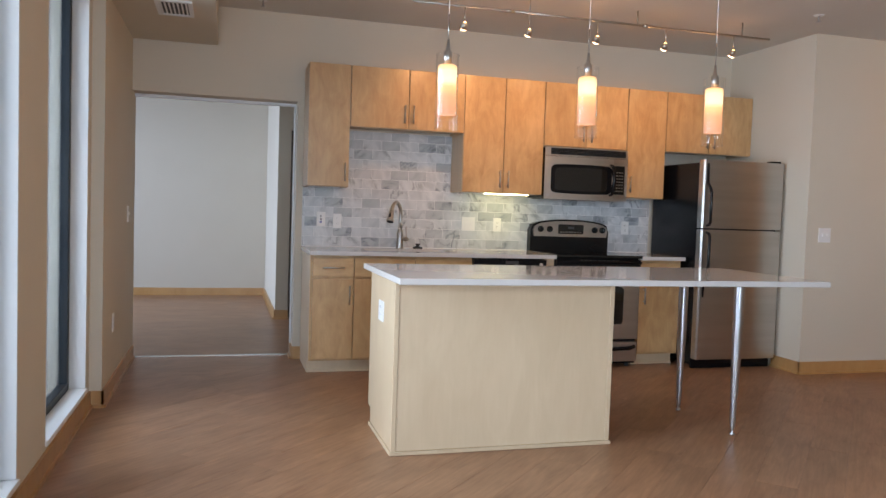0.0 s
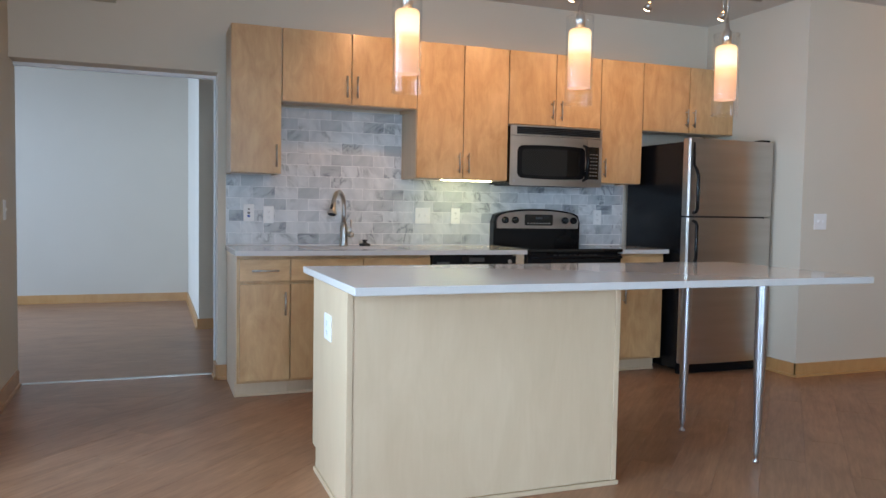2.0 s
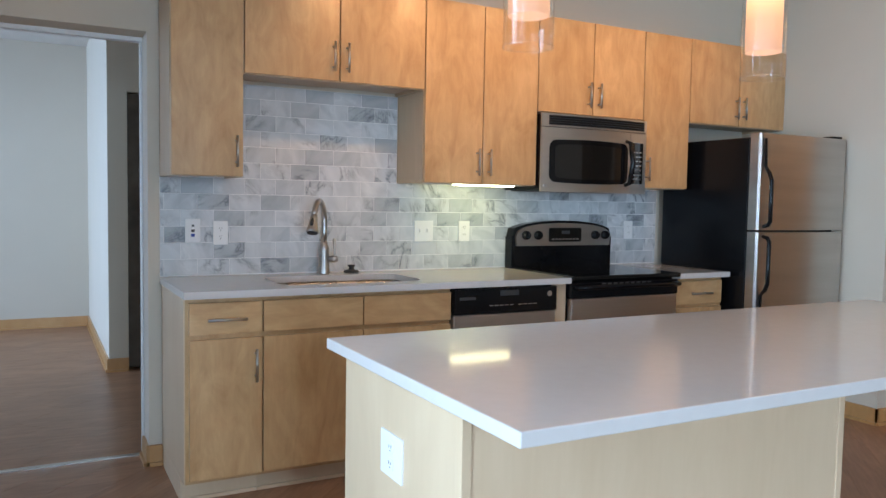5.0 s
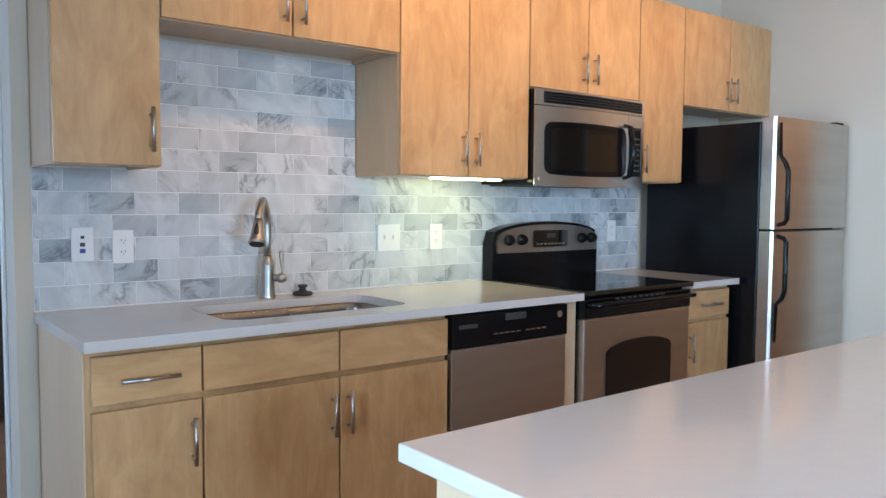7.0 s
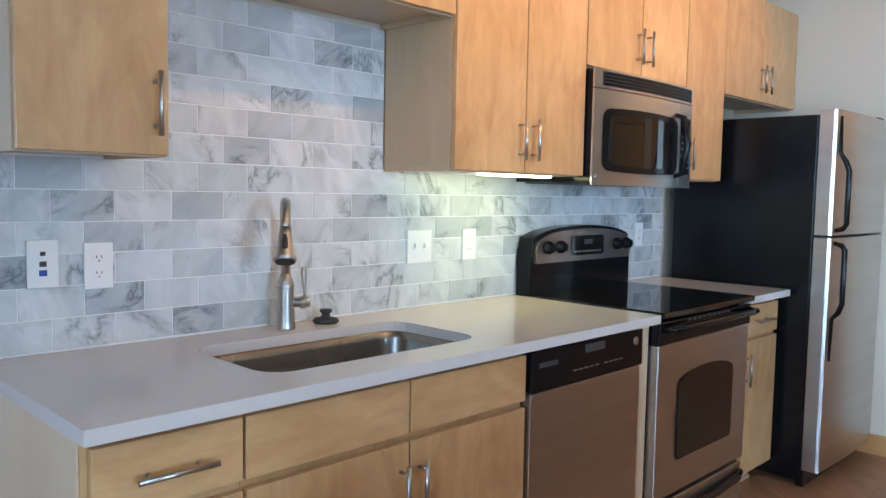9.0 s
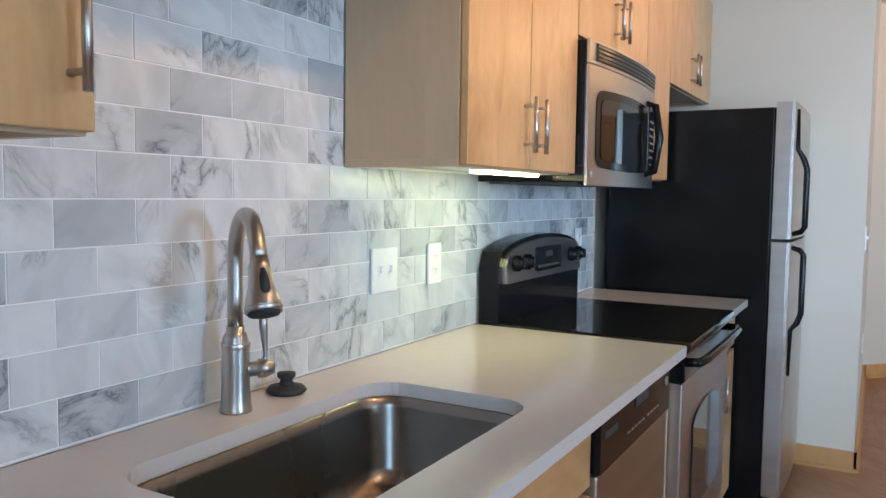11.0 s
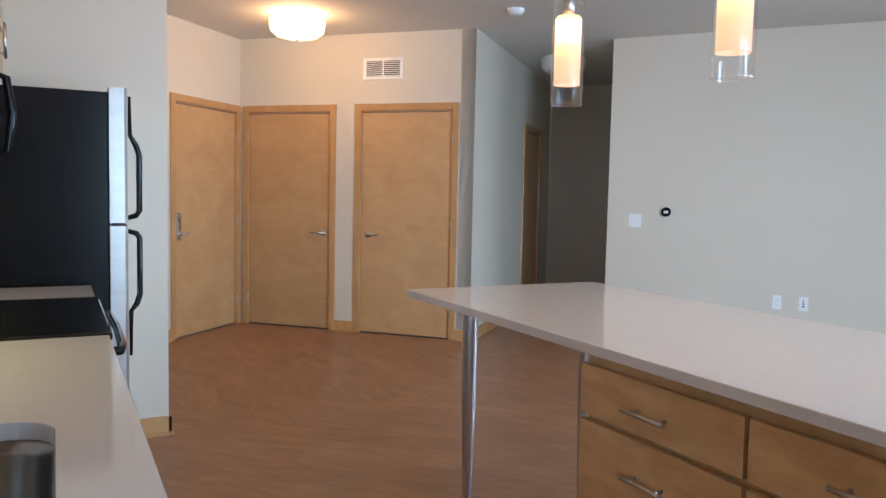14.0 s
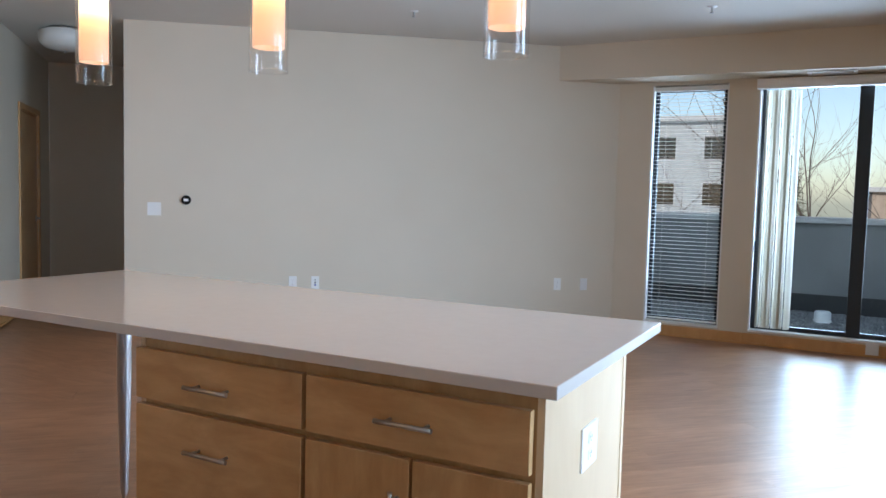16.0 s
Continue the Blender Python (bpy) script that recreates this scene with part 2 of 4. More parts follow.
# ---- mesh helpers ----
def box(bm, x0, x1, y0, y1, z0, z1, bevel=0.0):
    r = bmesh.ops.create_cube(bm, size=1)
    vs = r["verts"]
    bmesh.ops.scale(bm, verts=vs, vec=(x1 - x0, y1 - y0, z1 - z0))
    bmesh.ops.translate(bm, verts=vs, vec=((x0 + x1) / 2, (y0 + y1) / 2, (z0 + z1) / 2))
    if bevel:
        es = list({e for v in vs for e in v.link_edges})
        bmesh.ops.bevel(bm, geom=es, offset=bevel, segments=2, affect="EDGES", profile=0.5)
    return bm


def B(*a, bevel=0.0):
    return box(bmesh.new(), *a, bevel=bevel)


def tube(bm, pts, radii, seg=14, cap=True):
    """A round tube through pts; radii one number or one per point."""
    pts = [Vector(p) for p in pts]
    if isinstance(radii, (int, float)):
        radii = [radii] * len(pts)
    rings = []
    side = None
    for i, p in enumerate(pts):
        d = (pts[min(i + 1, len(pts) - 1)] - pts[max(i - 1, 0)])
        if d.length < 1e-6:
            d = pts[-1] - pts[0]
        d.normalize()
        if side is None:
            side = d.orthogonal().normalized()
        side = (side - d * side.dot(d)).normalized()
        up = d.cross(side)
        rings.append([bm.verts.new(p + (side * math.cos(a) + up * math.sin(a)) * radii[i]) for a in [2 * math.pi * k / seg for k in range(seg)]])
    for a, b in zip(rings, rings[1:]):
        for k in range(seg):
            f = bm.faces.new((a[k], a[(k + 1) % seg], b[(k + 1) % seg], b[k]))
            f.smooth = True
    if cap:
        bm.faces.new(rings[0][::-1])
        bm.faces.new(rings[-1])
    return bm


def T(pts, radii, seg=14, cap=True):
    return tube(bmesh.new(), pts, radii, seg, cap)


def lathe(profile, seg=28, centre=(0, 0)):
    bm = bmesh.new()
    rings = [[bm.verts.new((centre[0] + r * math.cos(2 * math.pi * k / seg), centre[1] + r * math.sin(2 * math.pi * k / seg), z)) for k in range(seg)] for r, z in profile]
    for a, b in zip(rings, rings[1:]):
        for k in range(seg):
            f = bm.faces.new((a[k], a[(k + 1) % seg], b[(k + 1) % seg], b[k]))
            f.smooth = True
    return bm


def rounded(x0, x1, y0, y1, r, n=6):
    pts = []
    for cx, cy, a0 in ((x1 - r, y1 - r, 0), (x0 + r, y1 - r, 90), (x0 + r, y0 + r, 180), (x1 - r, y0 + r, 270)):
        for k in range(n + 1):
            a = radians(a0 + 90 * k / n)
            pts.append((cx + r * math.cos(a), cy + r * math.sin(a)))
    return pts


def prism(pts, z0, z1, axis="z", bm=None):
    """Extrudes a closed outline; axis 'y' reads pts as (x, z) and z0, z1 as y."""
    bm = bm or bmesh.new()
    put = (lambda a, b, c: (a, b, c)) if axis == "z" else (lambda a, b, c: (a, c, b)) if axis == "y" else (lambda a, b, c: (c, a, b))
    lo = [bm.verts.new(put(a, b, z0)) for a, b in pts]
    hi = [bm.verts.new(put(a, b, z1)) for a, b in pts]
    bm.faces.new(lo[::-1])
    bm.faces.new(hi)
    n = len(pts)
    for k in range(n):
        bm.faces.new((lo[k], lo[(k + 1) % n], hi[(k + 1) % n], hi[k]))
    bmesh.ops.recalc_face_normals(bm, faces=bm.faces)
    return bm


def part(name, bm, material, parent=None, label=""):
    me = bpy.data.meshes.new(name)
    bmesh.ops.recalc_face_normals(bm, faces=bm.faces)
    bm.to_mesh(me)
    bm.free()
    me.materials.append(material)
    ob = new(name, me)
    if parent is not None:
        ob.parent = parent
    return tagged(ob, label)


def thing(name, m, label, category, group=""):
    ob = new(name)
    ob.empty_display_size = 0.1
    ob.matrix_world = m
    return tagged(ob, label, category, group)


def setting(name, bm, material, label="", category="", parent=None):
    return tagged(part(name, bm, material, parent), label, category, kind="structure")


S2 = math.sqrt(0.5)


def W(u, n):
    """The entry's walls stand at 45 degrees: u along the closet wall, n across it."""
    return (u + n) * S2, (u - n) * S2


def along(p, q, t0, t1, z0, z1, thick, bm=None):
    """A wall slab from p to q (between the lengths t0 and t1), its face on that line and its body to the left of the way p to q."""
    bm = bm or bmesh.new()
    d = Vector((q[0] - p[0], q[1] - p[1], 0)).normalized()
    s = Vector((-d.y, d.x, 0)) * thick
    a, b = Vector((*p, 0)) + d * t0, Vector((*p, 0)) + d * t1
    quad = [(v.x, v.y) for v in (a, b, b + s, a + s)]
    return prism(quad, z0, z1, bm=bm)


def wall_frame(p, q, t, z):
    """A pose on the wall from p to q: x back along it, y into the room (to the right of the way p to q), z up."""
    d = Vector((q[0] - p[0], q[1] - p[1], 0)).normalized()
    m = Matrix.Translation((p[0] + d.x * t, p[1] + d.y * t, z))
    return m @ Matrix.Rotation(math.atan2(-d.y, -d.x), 4, "Z")


H = 2.75
YB = 6.415      # kitchen back wall, face of the tiles
XW = -0.60      # west window wall
YS = -1.50      # south window wall

# ---- large structure ----
# sub-floor and ceiling
setting("floor", prism([(-0.75, -1.65), (10.5, -1.65), (10.5, 12), (-3.4, 12), (-3.4, 6.5), (-0.75, 6.5)], -0.14, -0.012), PLANK, "warm brown wood-look plank floor", "floor")
setting("ceiling", prism([(-1.0, -1.75), (10.5, -1.75), (10.5, 12), (-3.4, 12), (-3.4, 6.5), (-1.0, 6.5)], H, H + 0.25), CEIL, "smooth off-white painted ceiling", "ceiling")

# kitchen back wall with the wide bedroom opening beside it
bm = B(0.70, 4.83, YB + 0.012, 6.66, 0, H)
box(bm, -0.75, 0.70, YB + 0.012, 6.66, 2.066, H)
setting("wall_north", bm, WALL, "greige painted kitchen wall", "wall")
setting("wall_west_pier", B(-0.80, -0.53, 5.055, 6.66, 0, H), WALL, "greige painted wall pier", "wall")
bm = B(-0.80, XW, 4.95, 5.055, 0, H)
for y0, y1 in ((3.42, 3.9), (-1.7, 1.7)):
    box(bm, -0.80, XW, y0, y1, 0, H)
for y0, y1 in ((3.9, 4.95), (1.7, 3.42)):
    box(bm, -0.80, XW, y0, y1, 0, 0.13)
    box(bm, -0.80, XW, y0, y1, 2.385, H)
setting("wall_west", bm, WALL, "greige painted window wall", "wall")
# fridge alcove side and the wall behind the entry
E0, E1 = W(8.705, 2.687), W(8.705, 1.146)
setting("wall_alcove", prism([(4.685, YB + 0.012), (4.685, 5.345), (E1[0], 5.345), (E1[0] + 0.1, 5.5), (4.83, 5.5), (4.83, YB + 0.012)], 0, H), WALL, "greige painted alcove wall", "wall")


def wall_with_doors(name, p, q, length, doors, label):
    bm = bmesh.new()
    at = 0.0
    for t0, t1, top in doors:
        along(p, q, at, t0, 0, H, 0.13, bm)
        along(p, q, t0, t1, top, H, 0.13, bm)
        at = t1
    along(p, q, at, length, 0, H, 0.13, bm)
    return setting(name, bm, WALL, label, "wall")


CORNER_END = W(6.34, 2.687)
wall_with_doors("wall_entry", E1, E0, 1.541, [(0.545, 1.465, 2.055)], "greige painted entry wall")
wall_with_doors("wall_closets", E0, CORNER_END, 2.365, [(0.095, 0.97, 2.055), (1.285, 2.165, 2.055)], "greige painted wall with two closet doors")
HALL_END = W(6.34, 6.3)
wall_with_doors("wall_hall_north", CORNER_END, HALL_END, 3.61, [(2.06, 2.94, 2.055)], "greige painted hallway wall")
HC = (6.06, 1.26)
HC2 = (HC[0] + 3.3 * S2 + 0.2, HC[1] - 3.3 * S2 + 0.2)
setting("wall_hall_end", along(HALL_END, (HALL_END[0] - 1.5 * S2, HALL_END[1] - 1.5 * S2), 0, 1.6, 0, H, 0.12), WALL, "greige painted hallway end wall", "wall")
SC = (2.475, YS)
bm = along(HC, SC, -0.07, 4.75, 0, H, 0.14)
setting("wall_living", bm, WALL, "long greige painted living room wall", "wall")
setting("wall_hall_south", along((HC[0] + 3.2 * S2 + 0.05, HC[1] - 3.2 * S2 + 0.04), (HC[0] + 0.05, HC[1] + 0.04), 0, 3.195, 0, H, 0.13), WALL, "greige painted hallway side wall", "wall")
# south wall with a narrow window and the terrace slider
bm = B(2.155, 2.8, YS - 0.16, YS, 0, H)
box(bm, 1.20, 1.46, YS - 0.16, YS, 0, H)
box(bm, -0.80, -0.52, YS - 0.16, YS, 0, H)
for x0, x1 in ((1.46, 2.155), (-0.52, 1.20)):
    box(bm, x0, x1, YS - 0.16, YS, 0, 0.125)
    box(bm, x0, x1, YS - 0.16, YS, 2.39, H)
setting("wall_south", bm, WALL, "greige painted wall with tall windows", "wall")
# soffits
setting("soffit_west", B(XW, 0.08, -1.15, YB, 2.45, H), WALL, "dropped greige soffit along the windows", "soffit")
d = Vector((HC[0] - SC[0], HC[1] - SC[1], 0)).normalized()
xs = SC[0] + d.x / d.y * 0.38
setting("soffit_south", prism([(XW, -1.15), (xs + 0.02, -1.12), (SC[0] + 0.02, YS), (XW, YS)], 2.42, H), WALL, "dropped greige soffit over the terrace door", "soffit")

# bedroom beyond the opening
bm = B(-3.35, -3.2, 6.66, 8.4, 0, H)
box(bm, -3.35, -3.2, 10.3, 11.1, 0, H)
box(bm, -3.35, -3.2, 8.4, 10.3, 0, 0.4)
box(bm, -3.35, -3.2, 8.4, 10.3, 2.39, H)
setting("wall_bedroom_west", bm, WALL, "pale painted bedroom wall", "wall")
setting("wall_bedroom_north", B(-3.35, 0.85, 10.95, 11.1, 0, H), WALL, "pale painted bedroom wall", "wall")
setting("wall_bedroom_south", B(-3.35, -0.80, 6.52, 6.66, 0, H), WALL, "pale painted bedroom wall", "wall")
bm = B(0.70, 0.835, 8.65, 10.95, 0, H)
setting("wall_bedroom_closet", bm, WALL, "pale painted wall beside a dark closet", "wall")
bm = B(1.75, 2.6, 8.65, 8.8, 0, H)
box(bm, 0.835, 1.75, 8.65, 8.8, 2.06, H)
box(bm, 2.6, 2.75, 6.66, 10.95, 0, H)
box(bm, 0.835, 2.6, 10.8, 10.95, 0, H)
setting("wall_bedroom_east", bm, WALL, "pale painted bedroom wall", "wall")
setting("door_track", B(-0.53, 0.70, 6.60, 6.63, 0.0, 0.007), NICKEL, "metal floor track of a sliding door", "door track")
setting("header_track", B(-0.53, 0.70, 6.59, 6.64, 2.045, 2.066), WHITE, "white sliding door head track", "door track")
sd = thing("sliding_door", pose(0.70, 6.63, 0), "white sliding door pushed open into its pocket", "door")
part("door_edge", B(-0.012, 0.0, -0.03, 0.0, 0.01, 2.045, bevel=0.003), WHITE, sd)
# dark panel put in for the darkness of the bedroom's closet doorway
dc = thing("closet_door", pose(0.842, 8.72, 0), "dark brown panel standing in for the bedroom's dark closet doorway", "door")
part("door_panel", B(0, 0.9, -0.02, 0.02, 0.012, 2.05, bevel=0.003), BARK, dc)

# ---- floor trims ----
def skirting(name, p, q, t0, t1, h=0.1):
    bm = along(p, q, t0, t1, 0, h, -0.014)
    along(p, q, t0, t1, 0, 0.018, -0.026, bm)
    return setting(name, bm, TRIM, "maple baseboard", "baseboard")


skirting("baseboard_1", (4.685, YB), (4.685, 5.331), 0.75, 1.084)
skirting("baseboard_2", (4.671, 5.345), E1, 0, E1[0] - 4.671)
skirting("baseboard_3", E1, E0, 0.02, 0.485)
skirting("baseboard_4", E0, CORNER_END, 1.03, 1.225)
skirting("baseboard_5", E0, CORNER_END, 2.225, 2.365)
skirting("baseboard_6", CORNER_END, HALL_END, 0, 2.0)
skirting("baseboard_7", HC, SC, 0, 4.5)
skirting("baseboard_8", SC, (XW, YS), 0, 3.05)
skirting("baseboard_9", (XW, YS), (XW, 5.055), 0, 6.55)
skirting("baseboard_10", (XW, 5.055), (-0.516, 5.055), 0, 0.084)
skirting("baseboard_11", (-0.53, 5.041), (-0.53, 6.6), 0, 1.56)
skirting("baseboard_12", (0.70, YB + 0.012), (0.772, YB + 0.012), 0, 0.072)
skirting("baseboard_13", (0.70, 6.595), (0.70, YB), 0, 0.18)
skirting("baseboard_14", (-3.2, 10.95), (0.70, 10.95), 0, 3.9)
skirting("baseboard_15", (0.70, 10.95), (0.70, 8.65), 0, 2.31)
skirting("baseboard_16", (0.686, 8.65), (0.835, 8.65), 0, 0.149)


# ---- windows ----
def window(name, label, m, width, z0, z1, mullions=()):
    """Dark aluminium window in an opening; x along the wall, y out of doors."""
    w = tagged(thing(name, m, label, "window"), kind="structure")
    f = bmesh.new()
    for x0, x1, a, b in ((0, 0.05, z0, z1), (width - 0.05, width, z0, z1), (0, width, z0, z0 + 0.05), (0, width, z1 - 0.05, z1)):
        box(f, x0, x1, 0.09, 0.14, a, b, bevel=0.004)
    part("window_frame", f, DARKFRAME, w)
    for k, (x0, x1) in enumerate(mullions):
        part("mullion", B(x0, x1, 0.07, 0.15, z0, z1, bevel=0.004), DARKFRAME, w)
    part("window_sill", B(0.0, width, -0.012, 0.088, z0 - 0.012, z0 + 0.012, bevel=0.004), WHITE, w, "white painted sill")
    for x0, x1 in ((0, 0.014), (width - 0.014, width)):
        part("reveal_trim", B(x0, x1, 0.0, 0.088, z0 + 0.013, z1 - 0.002), WHITE, w)
    edges = [0.05] + [v for ab in mullions for v in ab] + [width - 0.05]
    for x0, x1 in zip(edges[::2], edges[1::2]):
        pn = part("pane", B(x0, x1, 0.112, 0.118, z0 + 0.05, z1 - 0.05), PANE, w)
        pn.visible_shadow = False
    return w


window("window_1", "tall narrow dark-framed window with a blind", pose(2.155, YS, 0, 0, 0, 180), 0.695, 0.125, 2.385)
window("window_2", "wide dark-framed sliding terrace door", pose(1.20, YS, 0, 0, 0, 180), 1.72, 0.125, 2.385, [(0.80, 0.91)])
window("window_3", "tall dark-framed window with a white sill", pose(XW, 3.9, 0, 0, 0, 90), 1.05, 0.13, 2.385)
window("window_4", "tall dark-framed window with a white sill", pose(XW, 1.7, 0, 0, 0, 90), 1.72, 0.13, 2.385, [(0.77, 0.83)])

# venetian blind, closed down over the narrow window
vb = thing("venetian_blind", pose(1.48, YS - 0.045, 0), "white slatted blind lowered over the narrow window", "blind")
part("head_rail", B(0, 0.66, -0.02, 0.02, 2.335, 2.375, bevel=0.003), BLIND, vb)
part("bottom_rail", B(0.004, 0.656, -0.014, 0.014, 0.15, 0.165, bevel=0.003), BLIND, vb)
slat = bmesh.new()
for a, b in (((-0.0125, -0.0025), (0.0, 0.001)), ((0.0, 0.001), (0.0125, -0.0035))):
    vs = [slat.verts.new((x, *p)) for p in (a, b) for x in (0.004, 0.656)]
    slat.faces.new((vs[0], vs[1], vs[3], vs[2]))
bmesh.ops.solidify(slat, geom=slat.faces[:], thickness=0.0008)
sl0 = part("slat", slat, BLIND, vb)
sl0.location.z = 0.185
for k in range(1, 59):
    s = new("slat", sl0.data)
    s.parent, s.location.z = vb, 0.185 + k * 0.0365
for x in (0.12, 0.54):
    part("ladder_cord", T([(x, 0.012, 0.16), (x, 0.012, 2.34)], 0.0012, 6), BLIND, vb)
part("tilt_wand", T([(0.05, 0.025, 1.2), (0.045, 0.022, 2.33)], 0.004, 8), GLASS, vb)

# vertical blind stacked open beside the slider
vv = thing("vertical_blind", pose(1.20, YS, 0), "cream vertical vane blind stacked open at the terrace door", "blind")
part("valance", B(-1.76, 0.02, 0.0, 0.075, 2.315, 2.40, bevel=0.003), WHITE, vv, "cream valance over the terrace door")
for k in range(11):
    a = radians(75 + 10 * math.sin(k * 1.7))
    v = prism([(-0.042, 0.0), (0.0, 0.005), (0.042, 0.0), (0.0, 0.0035)], 0.16, 2.31)
    ob = part("vane", v, VANE, vv)
    ob.matrix_basis = pose(-0.07 - 0.026 * k, -0.03 + 0.004 * math.sin(k * 2.1), 0, 0, 0, math.degrees(a))
part("pull_wand", T([(-0.03, 0.03, 0.95), (-0.03, 0.03, 2.3)], 0.005, 8), PLASTIC, vv)

fv = thing("wall_vent_cover", pose(0.19, YS, 0), "small white cover plate on the baseboard", "cover plate")
part("plate", B(-0.05, 0.05, 0.015, 0.024, 0.015, 0.12, bevel=0.003), PLASTIC, fv)


# ---- doors ----
def lever(parent, x, z, way, y=0.0):
    """A lever handle on the face at y, turned towards way (+1 or -1 along x)."""
    h = part("door_handle", lathe([(0.0, 0.0), (0.032, 0.0), (0.032, 0.006), (0.026, 0.011), (0.011, 0.012), (0.011, 0.05), (0.0, 0.05)], 20), NICKEL, parent, "brushed nickel lever")
    h.matrix_basis = pose(x, y, z, -90, 0, 0)
    lv = part("lever", T([(0, 0, 0.043), (way * 0.03, 0, 0.047), (way * 0.085, 0, 0.043), (way * 0.115, 0, 0.036)], [0.010, 0.0095, 0.0085, 0.006], 12), NICKEL, h)
    return h


def door(name, p, q, t0, t1, top, handle_at, label, deadbolt=False):
    w = t1 - t0
    m, handle_at = wall_frame(p, q, t1, 0), w - handle_at
    d = tagged(thing(name, m, label, "door"), kind="structure")
    part("door_leaf", B(0.004, w - 0.004, -0.055, -0.012, 0.012, top - 0.02, bevel=0.002), DOORWOOD, d)
    c = bmesh.new()
    for x0, x1, z0, z1 in ((-0.06, 0.0, 0, top + 0.06), (w, w + 0.06, 0, top + 0.06), (0, w, top, top + 0.06)):
        box(c, x0, x1, -0.002, 0.016, z0, z1, bevel=0.003)
    part("casing", c, TRIM, d, "maple door casing")
    j = bmesh.new()
    box(j, 0.0, 0.003, -0.12, -0.002, 0, top)
    box(j, w - 0.003, w, -0.12, -0.002, 0, top)
    box(j, 0.003, w - 0.003, -0.12, -0.002, top - 0.012, top)
    part("jamb", j, TRIM, d)
    # metal threshold at the entry; elsewhere a dark strip for the shaded gap
    part("threshold_or_gap_strip", B(0.003, w - 0.003, -0.10, -0.002, 0.0, 0.008), NICKEL if deadbolt else SLOT, d)
    way = -1 if handle_at > w / 2 else 1
    lever(d, handle_at, 0.92, way, -0.012)
    if deadbolt:
        part("escutcheon", B(handle_at - 0.03, handle_at + 0.03, -0.012, -0.004, 0.86, 1.10, bevel=0.004), NICKEL, d)
        part("deadbolt", T([(handle_at, -0.006, 1.05), (handle_at, 0.012, 1.05)], 0.02, 16), NICKEL, d)
    hx = -0.002 if way < 0 else w + 0.002
    for z in (0.25, 1.02, 1.8):
        part("hinge", T([(hx, 0.012 if not deadbolt else 0.014, z - 0.045), (hx, 0.012 if not deadbolt else 0.014, z + 0.045)], 0.007, 10), NICKEL, d)
    return d


door("door_1", E1, E0, 0.545, 1.465, 2.055, 0.07, "closed maple entry door with lever and deadbolt", True)
door("door_2", E0, CORNER_END, 0.095, 0.97, 2.055, 0.80, "closed maple closet door with worn veneer")
worn = bpy.data.objects["door_2"]
for k in range(8):
    w = 0.06 + 0.05 * abs(math.sin(k * 2.3))
    chip = prism([(0.022, -0.003), (0.022 + w * 0.5, -0.0065), (0.022 + w, 0.0), (0.022 + w * 0.55, 0.004), (0.022, 0.006)], -0.0125, -0.0114, "y")
    part("worn_streak", chip, TRIM, worn, "worn darker streak in the veneer").location.z = 0.22 + k * 0.078
door("door_3", E0, CORNER_END, 1.285, 2.165, 2.055, 0.075, "closed maple closet door with lever handle")
door("door_4", CORNER_END, HALL_END, 2.06, 2.94, 2.055, 0.80, "maple hallway door in a maple casing")


# ---- cabinetry ----
def bar_pull(parent, x, y, z, length=0.14, level=False, posts=0.096):
    """Bar handle standing off a front at y (room side is -y)."""
    h = bmesh.new()
    if level:
        tube(h, [(x - length / 2, y - 0.032, z), (x + length / 2, y - 0.032, z)], 0.006, 12)
        for s in (-1, 1):
            tube(h, [(x + s * posts / 2, y, z), (x + s * posts / 2, y - 0.03, z)], 0.0045, 8)
    else:
        tube(h, [(x, y - 0.032, z - length / 2), (x, y - 0.032, z + length / 2)], 0.006, 12)
        for s in (-1, 1):
            tube(h, [(x, y, z + s * posts / 2), (x, y - 0.03, z + s * posts / 2)], 0.0045, 8)
    return part("handle", h, NICKEL, parent, "brushed nickel bar pull")


def front(name, parent, x0, x1, y, z0, z1, material):
    return part(name, B(x0 + 0.0032, x1 - 0.0032, y, y + 0.019, z0, z1, bevel=0.002), material, parent)


UPPER_TOP, UY = 2.325, 6.084


def upper(x0, x1, z0, label, doors, handles, skip_left=False):
    c = thing("wall_cabinet", pose(x0, 0, z0), label, "cabinet", "wall cabinets")
    w, h = x1 - x0, UPPER_TOP - z0
    b = B(0, w, UY + 0.022, YB - 0.001, 0.018, h - 0.001)
    part("body", b, BODYWOOD, c, "maple box, tan from its side's shade put into the colour")
    for a in ((0, 0.018, UY + 0.022, YB - 0.001, 0, 0.0178), (w - 0.018, w, UY + 0.022, YB - 0.001, 0, 0.0178)):
        part("side_lip", B(*a), BODYWOOD, c)
    part("bottom_rail", B(0.018, w - 0.018, UY + 0.022, UY + 0.042, 0, 0.0178), BODYWOOD, c)
    step = w / doors
    for k in range(doors):
        dr = front("door", c, k * step, (k + 1) * step, UY, 0.004, h, MAPLE)
        bar_pull(dr, handles[k], UY, 0.115)
    return c


upper(0.752, 1.07, 1.392, "tall narrow maple wall cabinet with one door", 1, [0.283])
upper(1.071, 1.985, 1.86, "short wide maple wall cabinet over the sink", 2, [0.422, 0.492])
upper(1.986, 2.679, 1.392, "tall maple wall cabinet with two doors", 2, [0.311, 0.382])
upper(2.68, 3.443, 1.80, "short maple wall cabinet above the microwave", 2, [0.345, 0.418])
upper(3.444, 3.818, 1.398, "tall narrow maple wall cabinet beside the fridge", 1, [0.035])
upper(3.819, 4.683, 1.81, "short maple wall cabinet above the fridge", 2, [0.398, 0.466])

BY = 5.79


